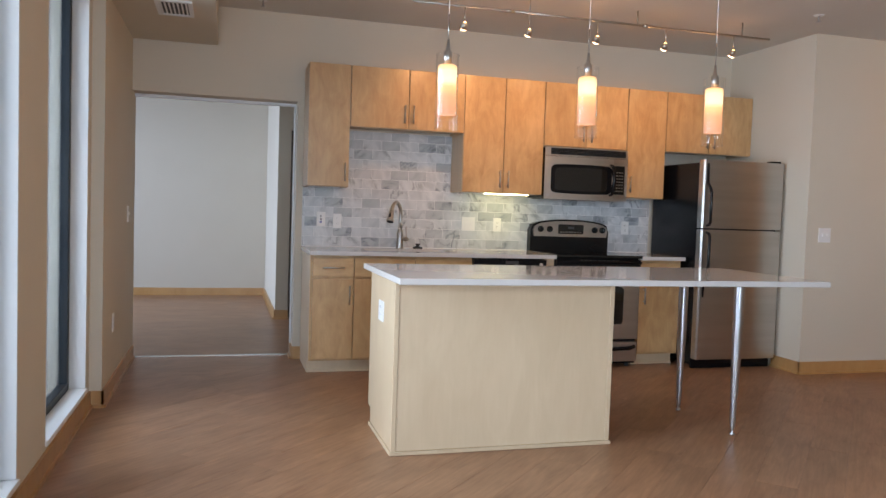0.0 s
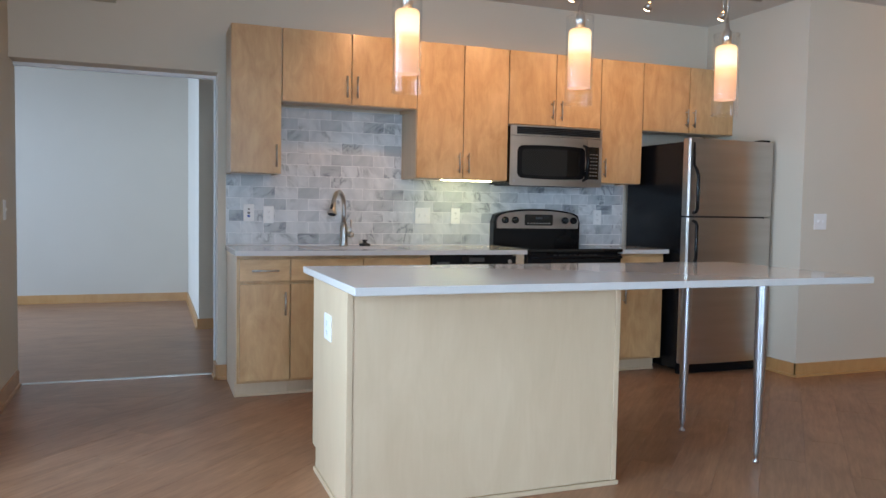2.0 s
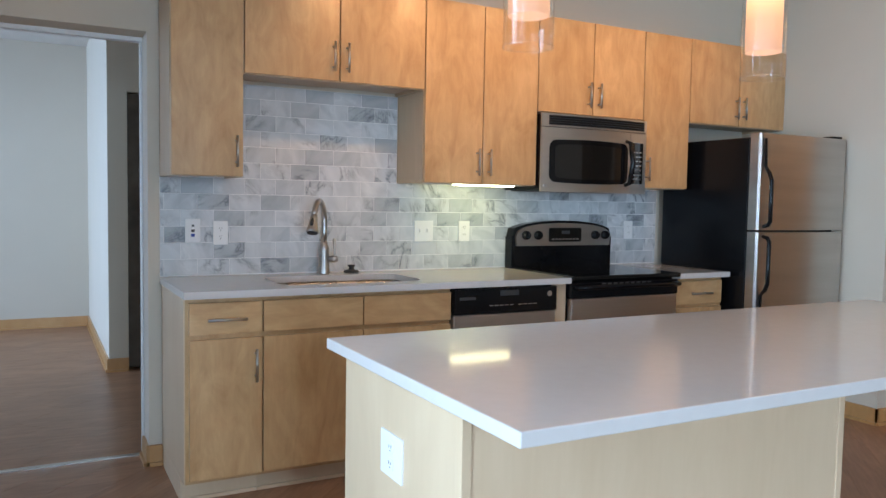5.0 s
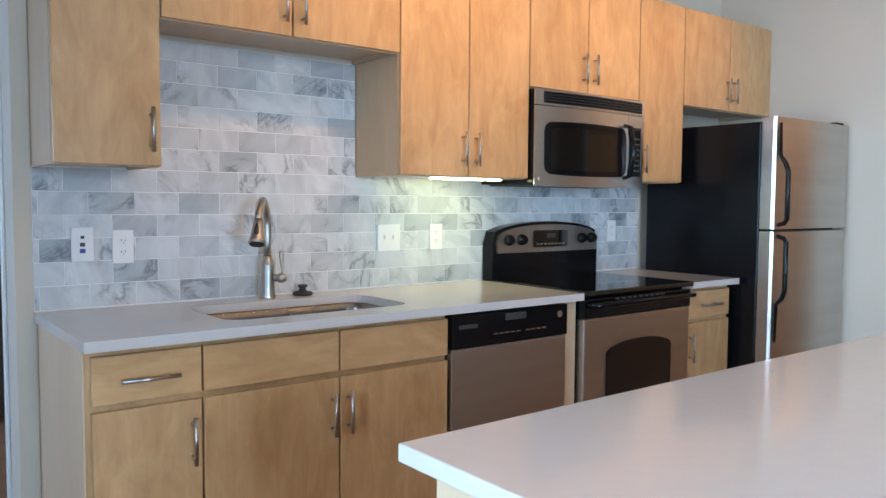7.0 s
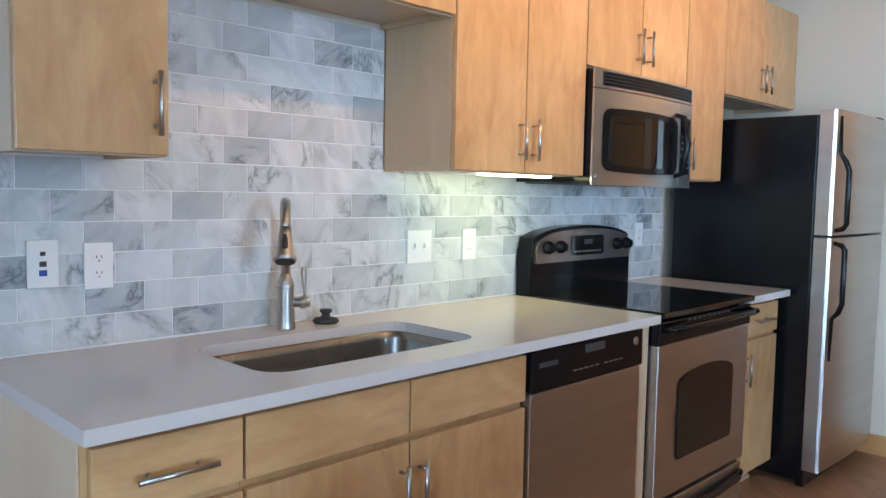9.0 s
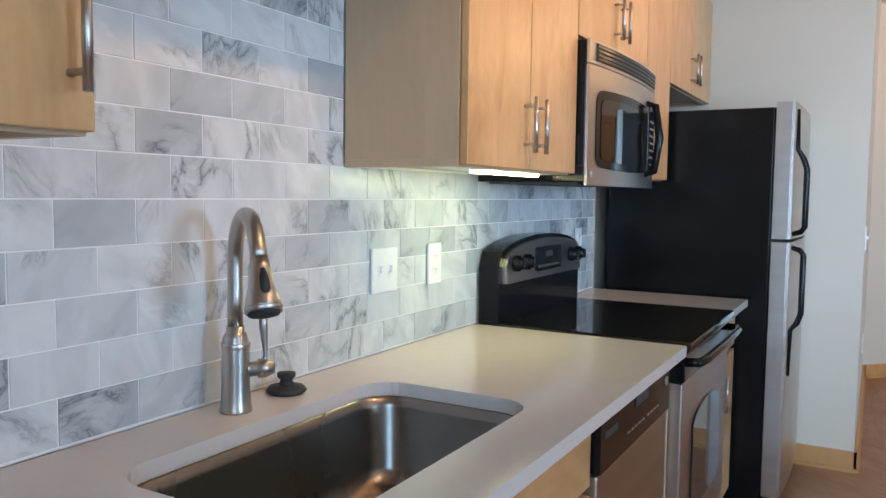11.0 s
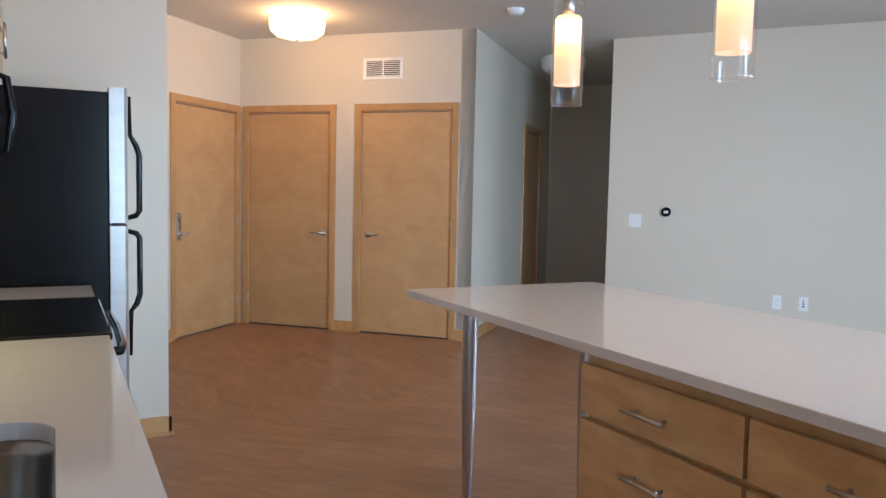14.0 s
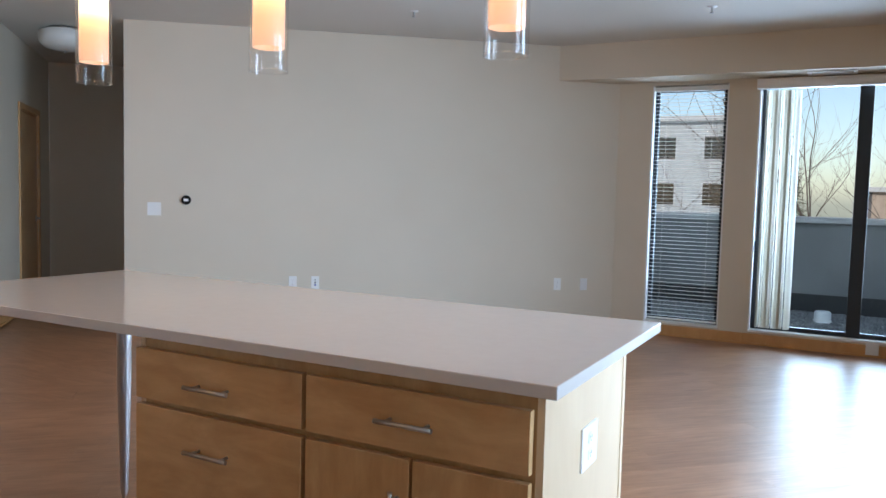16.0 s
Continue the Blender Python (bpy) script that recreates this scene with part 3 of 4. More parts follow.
def base(x0, x1, label, columns, end=False, top=0.882):
    """columns: (x0, x1, drawer handle, door handle x or None)"""
    c = thing("base_cabinet", pose(x0, 0, 0), label, "cabinet", "base cabinets")
    w = x1 - x0
    b = B(0, w, BY + 0.022, YB - 0.001, 0.10, top)
    if top < 0.88:
        box(b, 0, w, BY + 0.022, BY + 0.04, top, 0.882)
    part("body", b, MAPLE, c)
    part("toe_kick", B(0.0, w, 5.90, YB - 0.02, 0.0, 0.099), PALE, c)
    part("shoe_trim", B(-0.008 if end else 0.0, w, 5.888, 5.899, 0.0, 0.018, bevel=0.003), PALE, c)
    if end:
        part("end_panel", B(-0.006, -0.001, BY + 0.022, YB - 0.001, 0.10, 0.882), PALE, c)
        part("end_plinth", B(-0.006, -0.001, 5.90, YB - 0.02, 0.0, 0.098), PALE, c)
    for a, e, pull, hx in columns:
        dw = front("drawer_front", c, a, e, BY, 0.728, 0.862, MAPLE_H)
        if pull:
            bar_pull(dw, (a + e) / 2, BY, 0.792, 0.16, True, 0.1)
        dr = front("door", c, a, e, BY, 0.118, 0.708, MAPLE)
        bar_pull(dr, hx, BY, 0.59)
    return c


base(0.765, 1.082, "maple base cabinet with drawer and door", [(0.01, 0.317, True, 0.285)], True)
base(1.083, 2.0, "maple sink base cabinet with two doors", [(0.0, 0.461, False, 0.43), (0.461, 0.917, False, 0.492)], top=0.68)
base(3.452, 3.842, "narrow maple base cabinet between range and fridge", [(0.0, 0.38, True, 0.04)])
fp = thing("filler_panel", pose(2.615, 0, 0), "narrow maple filler panel beside the dishwasher", "panel")
part("panel", B(0, 0.066, BY, YB - 0.02, 0.0, 0.882, bevel=0.002), PALE, fp)


def slab_with_hole(x0, x1, y0, y1, z0, z1, hole):
    bm = bmesh.new()
    loops = []
    for pts in ([(x0, y0), (x1, y0), (x1, y1), (x0, y1)], hole):
        vs = [bm.verts.new((*p, z0)) for p in pts]
        loops += [bm.edges.new((a, b)) for a, b in zip(vs, vs[1:] + vs[:1])]
    bmesh.ops.triangle_fill(bm, use_beauty=True, edges=loops)
    r = bmesh.ops.extrude_face_region(bm, geom=bm.faces[:])
    bmesh.ops.translate(bm, verts=[v for v in r["geom"] if isinstance(v, bmesh.types.BMVert)], vec=(0, 0, z1 - z0))
    return bm


SX0, SX1, SY0, SY1 = 1.195, 1.90, 5.875, 6.255
ct = thing("countertop", pose(0, 0, 0), "white quartz countertop with an undermount sink cut-out", "countertop")
part("slab", slab_with_hole(0.75, 2.682, 5.745, YB - 0.002, 0.884, 0.914, rounded(SX0, SX1, SY0, SY1, 0.075)), QUARTZ, ct)
c2 = thing("countertop", pose(0, 0, 0), "short white quartz countertop beside the fridge", "countertop")
part("slab", B(3.446, 3.846, 5.745, YB - 0.002, 0.884, 0.914, bevel=0.002), QUARTZ, c2)

sink = thing("sink", pose(0, 0, 0), "undermount stainless steel sink bowl, empty", "sink")
bm = bmesh.new()
prof = [(-0.004, 0.8835), (0.003, 0.8815), (0.008, 0.86), (0.016, 0.73), (0.03, 0.705), (0.06, 0.695)]
rings = []
for inset, z in prof:
    rings.append([bm.verts.new((*p, z)) for p in rounded(SX0 + inset, SX1 - inset, SY0 + inset, SY1 - inset, max(0.03, 0.077 - inset * 0.4), 8)])
for a, b in zip(rings, rings[1:]):
    for k in range(len(a)):
        f = bm.faces.new((a[k], a[(k + 1) % len(a)], b[(k + 1) % len(a)], b[k]))
        f.smooth = True
bm.faces.new(rings[-1])
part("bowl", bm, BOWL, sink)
part("drain", lathe([(0.0, 0.697), (0.03, 0.697), (0.045, 0.701), (0.05, 0.6965)], 24, (1.55, 6.09)), CHROME, sink, "round metal drain")

fa = thing("faucet", pose(1.545, 6.34, 0.914, 0, 0, -34), "brushed nickel gooseneck pull-down faucet", "faucet")
part("base", lathe([(0.0, 0.0), (0.030, 0.0), (0.0305, 0.004), (0.0285, 0.012), (0.027, 0.03), (0.0262, 0.06), (0.0258, 0.1215), (0.0258, 0.122), (0.0275, 0.1222), (0.0276, 0.1225), (0.0276, 0.1305), (0.0274, 0.131), (0.0245, 0.1312), (0.0243, 0.1316), (0.0235, 0.142), (0.0195, 0.15), (0.0192, 0.1503), (0.0175, 0.1506), (0.0172, 0.151), (0.0168, 0.163), (0.0, 0.163)]), NICKEL, fa)
arc = [(0, 0, 0.155), (0, 0, 0.22), (0, 0, 0.275)]
R = 0.1
for k in range(1, 19):
    a = radians(163 * k / 18)
    arc.append((0, -R + R * math.cos(a), 0.275 + R * math.sin(a)))
part("neck", T(arc, 0.0145, 18), NICKEL, fa)
tip = Vector(arc[-1])
dn = (Vector(arc[-1]) - Vector(arc[-2])).normalized()
sh = part("spray_head", T([tip - dn * 0.004, tip + dn * 0.006, tip + dn * 0.008, tip + dn * 0.016, tip + dn * 0.045, tip + dn * 0.072, tip + dn * 0.082, tip + dn * 0.09], [0.0155, 0.0155, 0.018, 0.0185, 0.022, 0.0285, 0.031, 0.030], 22), NICKEL, fa)
part("collar_ring", T([tip + dn * 0.0785, tip + dn * 0.081], [0.0313, 0.0318], 22), NICKEL, sh)
part("aerator", T([tip + dn * 0.0895, tip + dn * 0.094], [0.0265, 0.025], 20), RUBBER, sh, "black rubber spray face")
out = Vector((0, dn.z, -dn.y)).normalized()
part("button", T([tip + dn * 0.02 + out * 0.0175, tip + dn * 0.036 + out * 0.0215, tip + dn * 0.056 + out * 0.0245, tip + dn * 0.062 + out * 0.024], [0.004, 0.0075, 0.0085, 0.005], 12), RUBBER, sh, "black rubber spray button")
part("lever_hub", T([(0.02, 0, 0.078), (0.042, 0, 0.078), (0.0425, 0, 0.078), (0.058, 0, 0.078), (0.062, 0, 0.078), (0.072, 0, 0.078)], [0.0145, 0.0145, 0.0185, 0.0185, 0.016, 0.013], 18), NICKEL, fa)
part("lever", T([(0.055, 0, 0.09), (0.057, 0, 0.105), (0.055, 0, 0.13), (0.053, 0, 0.16), (0.053, 0, 0.178), (0.053, 0, 0.184)], [0.006, 0.0045, 0.006, 0.0088, 0.0085, 0.004], 12), NICKEL, fa)
st = thing("sink_stopper", pose(1.70, 6.35, 0.914), "black rubber sink stopper on the countertop", "stopper")
part("flange", lathe([(0.0, 0.0), (0.036, 0.0), (0.042, 0.006), (0.036, 0.014), (0.016, 0.018)]), RUBBER, st)
part("knob", lathe([(0.016, 0.018), (0.012, 0.028), (0.019, 0.034), (0.019, 0.042), (0.0, 0.043)]), RUBBER, st)

# under-cabinet light
ul = thing("under_cabinet_light", pose(2.06, 6.15, 1.4098), "slim under-cabinet tube light, switched on", "light")
part("housing", B(0.0, 0.58, 0.0, 0.09, -0.018, 0.0, bevel=0.002), WHITE, ul)
part("tube", B(0.15, 0.53, 0.012, 0.045, -0.026, -0.018, bevel=0.003), TUBE, ul)

lamp("under_cabinet_lamp", "AREA", 0.75, (0.95, 1.0, 0.42), look((2.42, 6.19, 1.36), (2.42, 6.33, 1.0)), 0.36, 0.03)

# ---- dishwasher ----
dw = thing("dishwasher", pose(2.004, 0, 0), "stainless dishwasher with a black control panel", "dishwasher")
part("tub", B(0.004, 0.604, BY + 0.03, YB - 0.03, 0.10, 0.878), BLACK, dw)
part("door_panel", B(0.003, 0.605, BY - 0.012, BY + 0.028, 0.11, 0.745, bevel=0.004), STEEL, dw)
cp = part("control_panel", prism([(0.003, 0.75), (0.605, 0.75), (0.605, 0.872), (0.003, 0.872)], BY - 0.018, BY + 0.028, "y"), BLACK, dw, "gloss black control panel")
part("handle_recess", B(0.26, 0.37, BY - 0.021, BY - 0.018, 0.835, 0.862, bevel=0.001), SLOT, cp)
for k in range(9):
    part("button", B(0.20 + k * 0.03 + (0.02 if k > 4 else 0), 0.22 + k * 0.03 + (0.02 if k > 4 else 0), BY - 0.020, BY - 0.018, 0.786, 0.790), STEEL, cp)
part("badge", T([(0.56, BY - 0.018, 0.835), (0.56, BY - 0.021, 0.835)], 0.014, 18), STEEL, cp)
part("display_label", B(0.03, 0.12, BY - 0.0195, BY - 0.018, 0.82, 0.835), SLOT, cp)
part("kick_plate", B(0.003, 0.605, 5.90, 5.93, 0.0, 0.105), BLACK, dw)

# ---- range ----
RX0, RX1 = 2.688, 3.44
RW = RX1 - RX0
rg = thing("range", pose(RX0, 0, 0), "freestanding electric range, black glass top and stainless door", "stove")
part("body", B(0, RW, 5.80, 6.40, 0.03, 0.895, bevel=0.003), BLACK, rg)
part("cooktop", B(-0.001, RW + 0.001, 5.735, 6.33, 0.897, 0.921, bevel=0.006), DARKGLASS, rg, "black ceramic glass cooktop")
bp = [(0.005, 0.90), (RW - 0.005, 0.90)] + [(RW / 2 + (RW / 2 - 0.005) * math.cos(a), 1.09 + 0.105 * (0.35 + 0.65 * math.sin(a)) if 0.2 < a < 2.94 else 1.10) for a in [math.pi * k / 20 for k in range(21)]]
part("back_guard", prism(bp, 6.335, 6.405, "y"), BLACK, rg, "gloss black back guard")
fx = [(0.03, 1.045), (RW - 0.03, 1.045), (RW - 0.025, 1.10)] + [(RW / 2 + (RW / 2 - 0.03) * math.cos(a), 1.095 + 0.085 * math.sin(a) ** 0.6) for a in [math.pi * (0.06 + 0.88 * k / 16) for k in range(17)]] + [(0.025, 1.10)]
fs = part("control_fascia", prism(fx, 6.318, 6.334, "y"), STEEL, rg, "arched stainless control fascia")
part("display", prism(rounded(RW / 2 - 0.12, RW / 2 + 0.12, 1.068, 1.152, 0.012), 6.312, 6.317, "y"), DARKGLASS, fs, "dark glass clock display")
for k in range(8):
    part("button", B(RW / 2 - 0.10 + k * 0.026, RW / 2 - 0.084 + k * 0.026, 6.3105, 6.312, 1.08, 1.088), STEEL, fs)
part("clock_digits", B(RW / 2 - 0.03, RW / 2 + 0.03, 6.3105, 6.312, 1.115, 1.135), SLOT, fs)
for x in (0.09, 0.175, RW - 0.15, RW - 0.075):
    kn = part("knob", T([(x, 6.317, 1.108), (x, 6.30, 1.108), (x, 6.297, 1.108), (x, 6.285, 1.108)], [0.027, 0.026, 0.02, 0.018], 20), BLACK, fs, "round black burner knob")
    part("pointer", B(x - 0.004, x + 0.004, 6.281, 6.286, 1.09, 1.126, bevel=0.001), BLACK, kn)
od = part("oven_door", B(0.006, RW - 0.006, 5.755, 5.798, 0.235, 0.80, bevel=0.005), STEEL, rg, "brushed stainless oven door")
part("door_band", B(0.004, RW - 0.004, 5.75, 5.798, 0.803, 0.885, bevel=0.005), BLACK, rg)
wn_pts = [(0.16, 0.36), (RW - 0.16, 0.36), (RW - 0.15, 0.385), (RW - 0.15, 0.64)] + [(RW / 2 + (RW / 2 - 0.15) * math.cos(a), 0.64 + 0.05 * math.sin(a)) for a in [math.pi * k / 12 for k in range(1, 12)]] + [(0.15, 0.64), (0.15, 0.385)]
ow = part("oven_window", prism(wn_pts, 5.749, 5.756, "y"), DARKGLASS, od, "dark oven window")
part("oven_handle", T([(0.02, 5.752, 0.862), (0.03, 5.715, 0.862), (0.10, 5.705, 0.864), (RW / 2, 5.70, 0.866), (RW - 0.10, 5.705, 0.864), (RW - 0.03, 5.715, 0.862), (RW - 0.02, 5.752, 0.862)], 0.013, 12), BLACK, rg, "curved black oven handle")
for k in range(9):
    part("vent_slot", B(0.2 + k * 0.04, 0.225 + k * 0.04, 5.7475, 5.752, 0.872, 0.88), SLOT, rg)
dd = part("storage_drawer", B(0.006, RW - 0.006, 5.76, 5.798, 0.05, 0.215, bevel=0.005), STEEL, rg, "stainless storage drawer")
part("drawer_handle", T([(0.03, 5.756, 0.175), (0.08, 5.742, 0.163), (RW / 2, 5.737, 0.152), (RW - 0.08, 5.742, 0.163), (RW - 0.03, 5.756, 0.175)], 0.016, 10), BLACK, dd)
for x in (0.05, RW - 0.05):
    for y in (5.84, 6.36):
        part("foot", T([(x, y, 0.0), (x, y, 0.03)], 0.018, 10), RUBBER, rg)

# ---- microwave ----
MX0, MX1 = 2.684, 3.441
MW = MX1 - MX0
mw = thing("microwave", pose(MX0, 0, 0), "over-the-range stainless microwave with a black handle", "microwave")
part("case", B(0, MW, 6.0585, YB - 0.004, 1.372, 1.79, bevel=0.003), BLACK, mw)
def bowed(x0, x1, z0, z1, y, depth, bulge=0.022):
    n = 14
    pts = [(x0 + (x1 - x0) * k / n, y - bulge * (1 - (2 * ((x0 + (x1 - x0) * k / n) / MW) - 1) ** 2)) for k in range(n + 1)]
    return prism([*pts, (x1, y + depth), (x0, y + depth)], z0, z1)
part("top_grille_frame", bowed(0.0, MW, 1.722, 1.792, 6.05, 0.008), STEEL, mw)
part("grille_recess", bowed(0.045, MW - 0.022, 1.731, 1.784, 6.0485, 0.004), SLOT, mw)
for k in range(4):
    part("grille_slat", bowed(0.05, MW - 0.025, 1.734 + k * 0.0125, 1.742 + k * 0.0125, 6.0455, 0.004), BLACK, mw)
md = part("door", bowed(0.0, MW - 0.135, 1.362, 1.718, 6.05, 0.008), STEEL, mw, "stainless microwave door")


def bowed_window(x0, x1, z0, z1, corner, y, depth, rise=0.008, bulge=0.022):
    """A round-cornered pane on the bowed front, its top and foot arched a little."""
    bm, n, cols = bmesh.new(), 28, []
    for k in range(n + 1):
        s = 0.5 - 0.5 * math.cos(math.pi * k / n)
        x = x0 + (x1 - x0) * s
        e = max(0.0, corner - min(x - x0, x1 - x))
        cut = corner - math.sqrt(max(0.0, corner * corner - e * e))
        arch = rise * (1 - (2 * s - 1) ** 2)
        yy = y - bulge * (1 - (2 * x / MW - 1) ** 2)
        cols.append([bm.verts.new(v) for v in ((x, yy, z0 + cut - arch), (x, yy, z1 - cut + arch), (x, yy + depth, z1 - cut + arch), (x, yy + depth, z0 + cut - arch))])
    for a, b in zip(cols, cols[1:]):
        for q in range(4):
            bm.faces.new((a[q], b[q], b[(q + 1) % 4], a[(q + 1) % 4]))
    bm.faces.new(cols[0])
    bm.faces.new(cols[-1][::-1])
    return bm


part("window_frame", bowed_window(0.052, MW - 0.152, 1.418, 1.648, 0.04, 6.0475, 0.006), BLACK, md, "gloss black rounded window surround")
part("door_window", bowed_window(0.085, MW - 0.20, 1.442, 1.622, 0.025, 6.0455, 0.003), DARKGLASS, md, "dark glass window")
part("badge", T([(0.028, 6.05, 1.395), (0.028, 6.04, 1.395)], 0.010, 16), CHROME, md)
part("door_handle", T([(MW - 0.165, 6.04, 1.665), (MW - 0.16, 6.005, 1.655), (MW - 0.15, 5.99, 1.54), (MW - 0.16, 6.005, 1.42), (MW - 0.165, 6.04, 1.41)], [0.011, 0.013, 0.015, 0.013, 0.011], 12), BLACK, md, "bowed black handle")
mp = part("control_panel", bowed(MW - 0.132, MW, 1.362, 1.718, 6.05, 0.008), STEEL, mw)
kp = part("keypad", bowed(MW - 0.125, MW - 0.03, 1.42, 1.66, 6.046, 0.006), DARKGLASS, mp, "dark glass keypad")
for r in range(7):
    for c in range(3):
        part("button", bowed(MW - 0.112 + c * 0.026, MW - 0.096 + c * 0.026, 1.445 + r * 0.026, 1.452 + r * 0.026, 6.0445, 0.003), STEEL, kp)
part("underside_panel", B(0.03, MW - 0.03, 6.09, YB - 0.03, 1.366, 1.3725), SLOT, mw)

# ---- refrigerator ----
FX0, FX1 = 3.885, 4.655
FW = FX1 - FX0
fr = thing("refrigerator", pose(FX0, 0, 0), "top-freezer refrigerator, black sides and stainless doors", "refrigerator")
part("case", B(0, FW, 5.675, 6.36, 0.03, 1.70, bevel=0.006), BLACKTEX, fr, "textured black case")
part("toe_grille", B(0.01, FW - 0.01, 5.665, 5.70, 0.0, 0.075, bevel=0.004), BLACK, fr)
for nm, z0, z1 in (("freezer_door", 1.165, 1.72), ("fridge_door", 0.085, 1.152)):
    outline = [(0.0, 5.67), (0.0, 5.612), (0.012, 5.60)] + [(FW * k / 12, 5.60 - 0.012 * math.sin(math.pi * k / 12)) for k in range(1, 12)] + [(FW - 0.012, 5.60), (FW, 5.612), (FW, 5.67)]
    d = part(nm, prism(outline, z0, z1), STEEL, fr, "brushed stainless door")
    if nm == "freezer_door":
        hp = [(0.045, 5.598, 1.185), (0.045, 5.565, 1.195), (0.045, 5.552, 1.215), (0.045, 5.552, 1.45), (0.042, 5.565, 1.49), (0.035, 5.588, 1.53), (0.033, 5.59, 1.69)]
    else:
        hp = [(0.045, 5.598, 1.13), (0.045, 5.565, 1.12), (0.045, 5.552, 1.10), (0.045, 5.552, 0.86), (0.042, 5.565, 0.82), (0.035, 5.588, 0.79), (0.033, 5.59, 0.60)]
    part("door_handle", T(hp, [0.010, 0.012, 0.012, 0.012, 0.012, 0.009, 0.006], 12), BLACK, d, "curved black handle")
part("hinge_cover", B(FW - 0.10, FW - 0.02, 5.62, 5.70, 1.721, 1.738, bevel=0.004), BLACK, fr)
part("gasket", B(0.02, FW - 0.02, 5.664, 5.676, 0.09, 1.70), RUBBER, fr)

# ---- island ----
isl = thing("kitchen_island", pose(0, 0, 0), "pale maple kitchen island cabinet with drawers on one side", "island")
IX0, IX1, IY0, IY1 = 0.976, 2.178, 3.872, 4.545
b = B(IX0 + 0.018, IX1 - 0.018, IY0 + 0.012, IY1 - 0.025, 0.10, 0.882)
box(b, IX0 + 0.018, IX1 - 0.018, IY0 + 0.012, IY1 - 0.10, 0.0, 0.10)
part("body", b, MAPLE, isl)
part("back_panel", B(IX0 + 0.022, IX1 - 0.022, IY0, IY0 + 0.011, 0.02, 0.882), PALE, isl, "pale maple back panel")
for x0, x1 in ((IX0, IX0 + 0.017), (IX1 - 0.017, IX1)):
    pn = prism([(IY0 + 0.022, 0.0), (IY1 - 0.095, 0.0), (IY1 - 0.095, 0.10), (IY1 - 0.024, 0.10), (IY1 - 0.024, 0.882), (IY0 + 0.022, 0.882)], x0, x1, "x")
    part("end_panel", pn, PALE, isl, "pale maple end panel")
for x0, x1 in ((IX0 - 0.003, IX0 + 0.021), (IX1 - 0.021, IX1 + 0.003)):
    part("corner_trim", B(x0, x1, IY0 - 0.004, IY0 + 0.021, 0.019, 0.882, bevel=0.002), PALE, isl)
part("base_trim", B(IX0 - 0.01, IX1 + 0.01, IY0 - 0.014, IY0 - 0.0045, 0.0, 0.02, bevel=0.003), PALE, isl)
part("side_base_trim", B(IX0 - 0.012, IX0 - 0.0005, IY0 - 0.003, IY1 - 0.10, 0.0, 0.02, bevel=0.003), PALE, isl)


def island_front(nm, x0, x1, z0, z1, pull, grain):
    f = part(nm, B(x0 + 0.003, x1 - 0.003, IY1 - 0.021, IY1, z0, z1, bevel=0.002), grain, isl)
    h = bmesh.new()
    y = IY1
    if pull[0] == "level":
        cx, cz = (x0 + x1) / 2, pull[1]
        tube(h, [(cx - 0.075, y + 0.032, cz), (cx + 0.075, y + 0.032, cz)], 0.006, 12)
        for s in (-0.05, 0.05):
            tube(h, [(cx + s, y, cz), (cx + s, y + 0.03, cz)], 0.0045, 8)
    else:
        cx = pull[1]
        tube(h, [(cx, y + 0.032, 0.48), (cx, y + 0.032, 0.62)], 0.006, 12)
        for s in (0.502, 0.598):
            tube(h, [(cx, y, s), (cx, y + 0.03, s)], 0.0045, 8)
    part("handle", h, NICKEL, f, "brushed nickel bar pull")


island_front("drawer_front", IX0 + 0.02, 1.585, 0.708, 0.848, ("level", 0.777), MAPLE_H)
island_front("door", IX0 + 0.02, 1.283, 0.115, 0.69, ("upright", 1.25), MAPLE)
island_front("door", 1.285, 1.585, 0.115, 0.69, ("upright", 1.318), MAPLE)
island_front("drawer_front", 1.592, IX1 - 0.002, 0.708, 0.848, ("level", 0.77), MAPLE_H)
island_front("drawer_front", 1.592, IX1 - 0.002, 0.41, 0.69, ("level", 0.595), MAPLE_H)
island_front("drawer_front", 1.592, IX1 - 0.002, 0.115, 0.39, ("level", 0.30), MAPLE_H)
it = thing("island_countertop", pose(0, 0, 0), "long white quartz island top overhanging to two legs", "countertop")
part("slab", B(0.935, 3.345, 3.605, 4.568, 0.884, 0.914, bevel=0.003), QUARTZ, it)
for y in (3.905, 4.455):
    lg = thing("table_leg", pose(2.99, y, 0), "tapered chrome leg under the island overhang", "table leg", "island legs")
    part("shaft", lathe([(0.015, 0.05), (0.022, 0.30), (0.028, 0.52), (0.029, 0.874)]), CHROME, lg)
    part("top_plate", lathe([(0.02, 0.874), (0.05, 0.874), (0.05, 0.884)]), CHROME, lg)
    part("foot", lathe([(0.0, 0.0), (0.014, 0.0), (0.016, 0.008), (0.007, 0.016), (0.007, 0.03), (0.011, 0.034), (0.012, 0.05)]), CHROME, lg, "levelling foot")


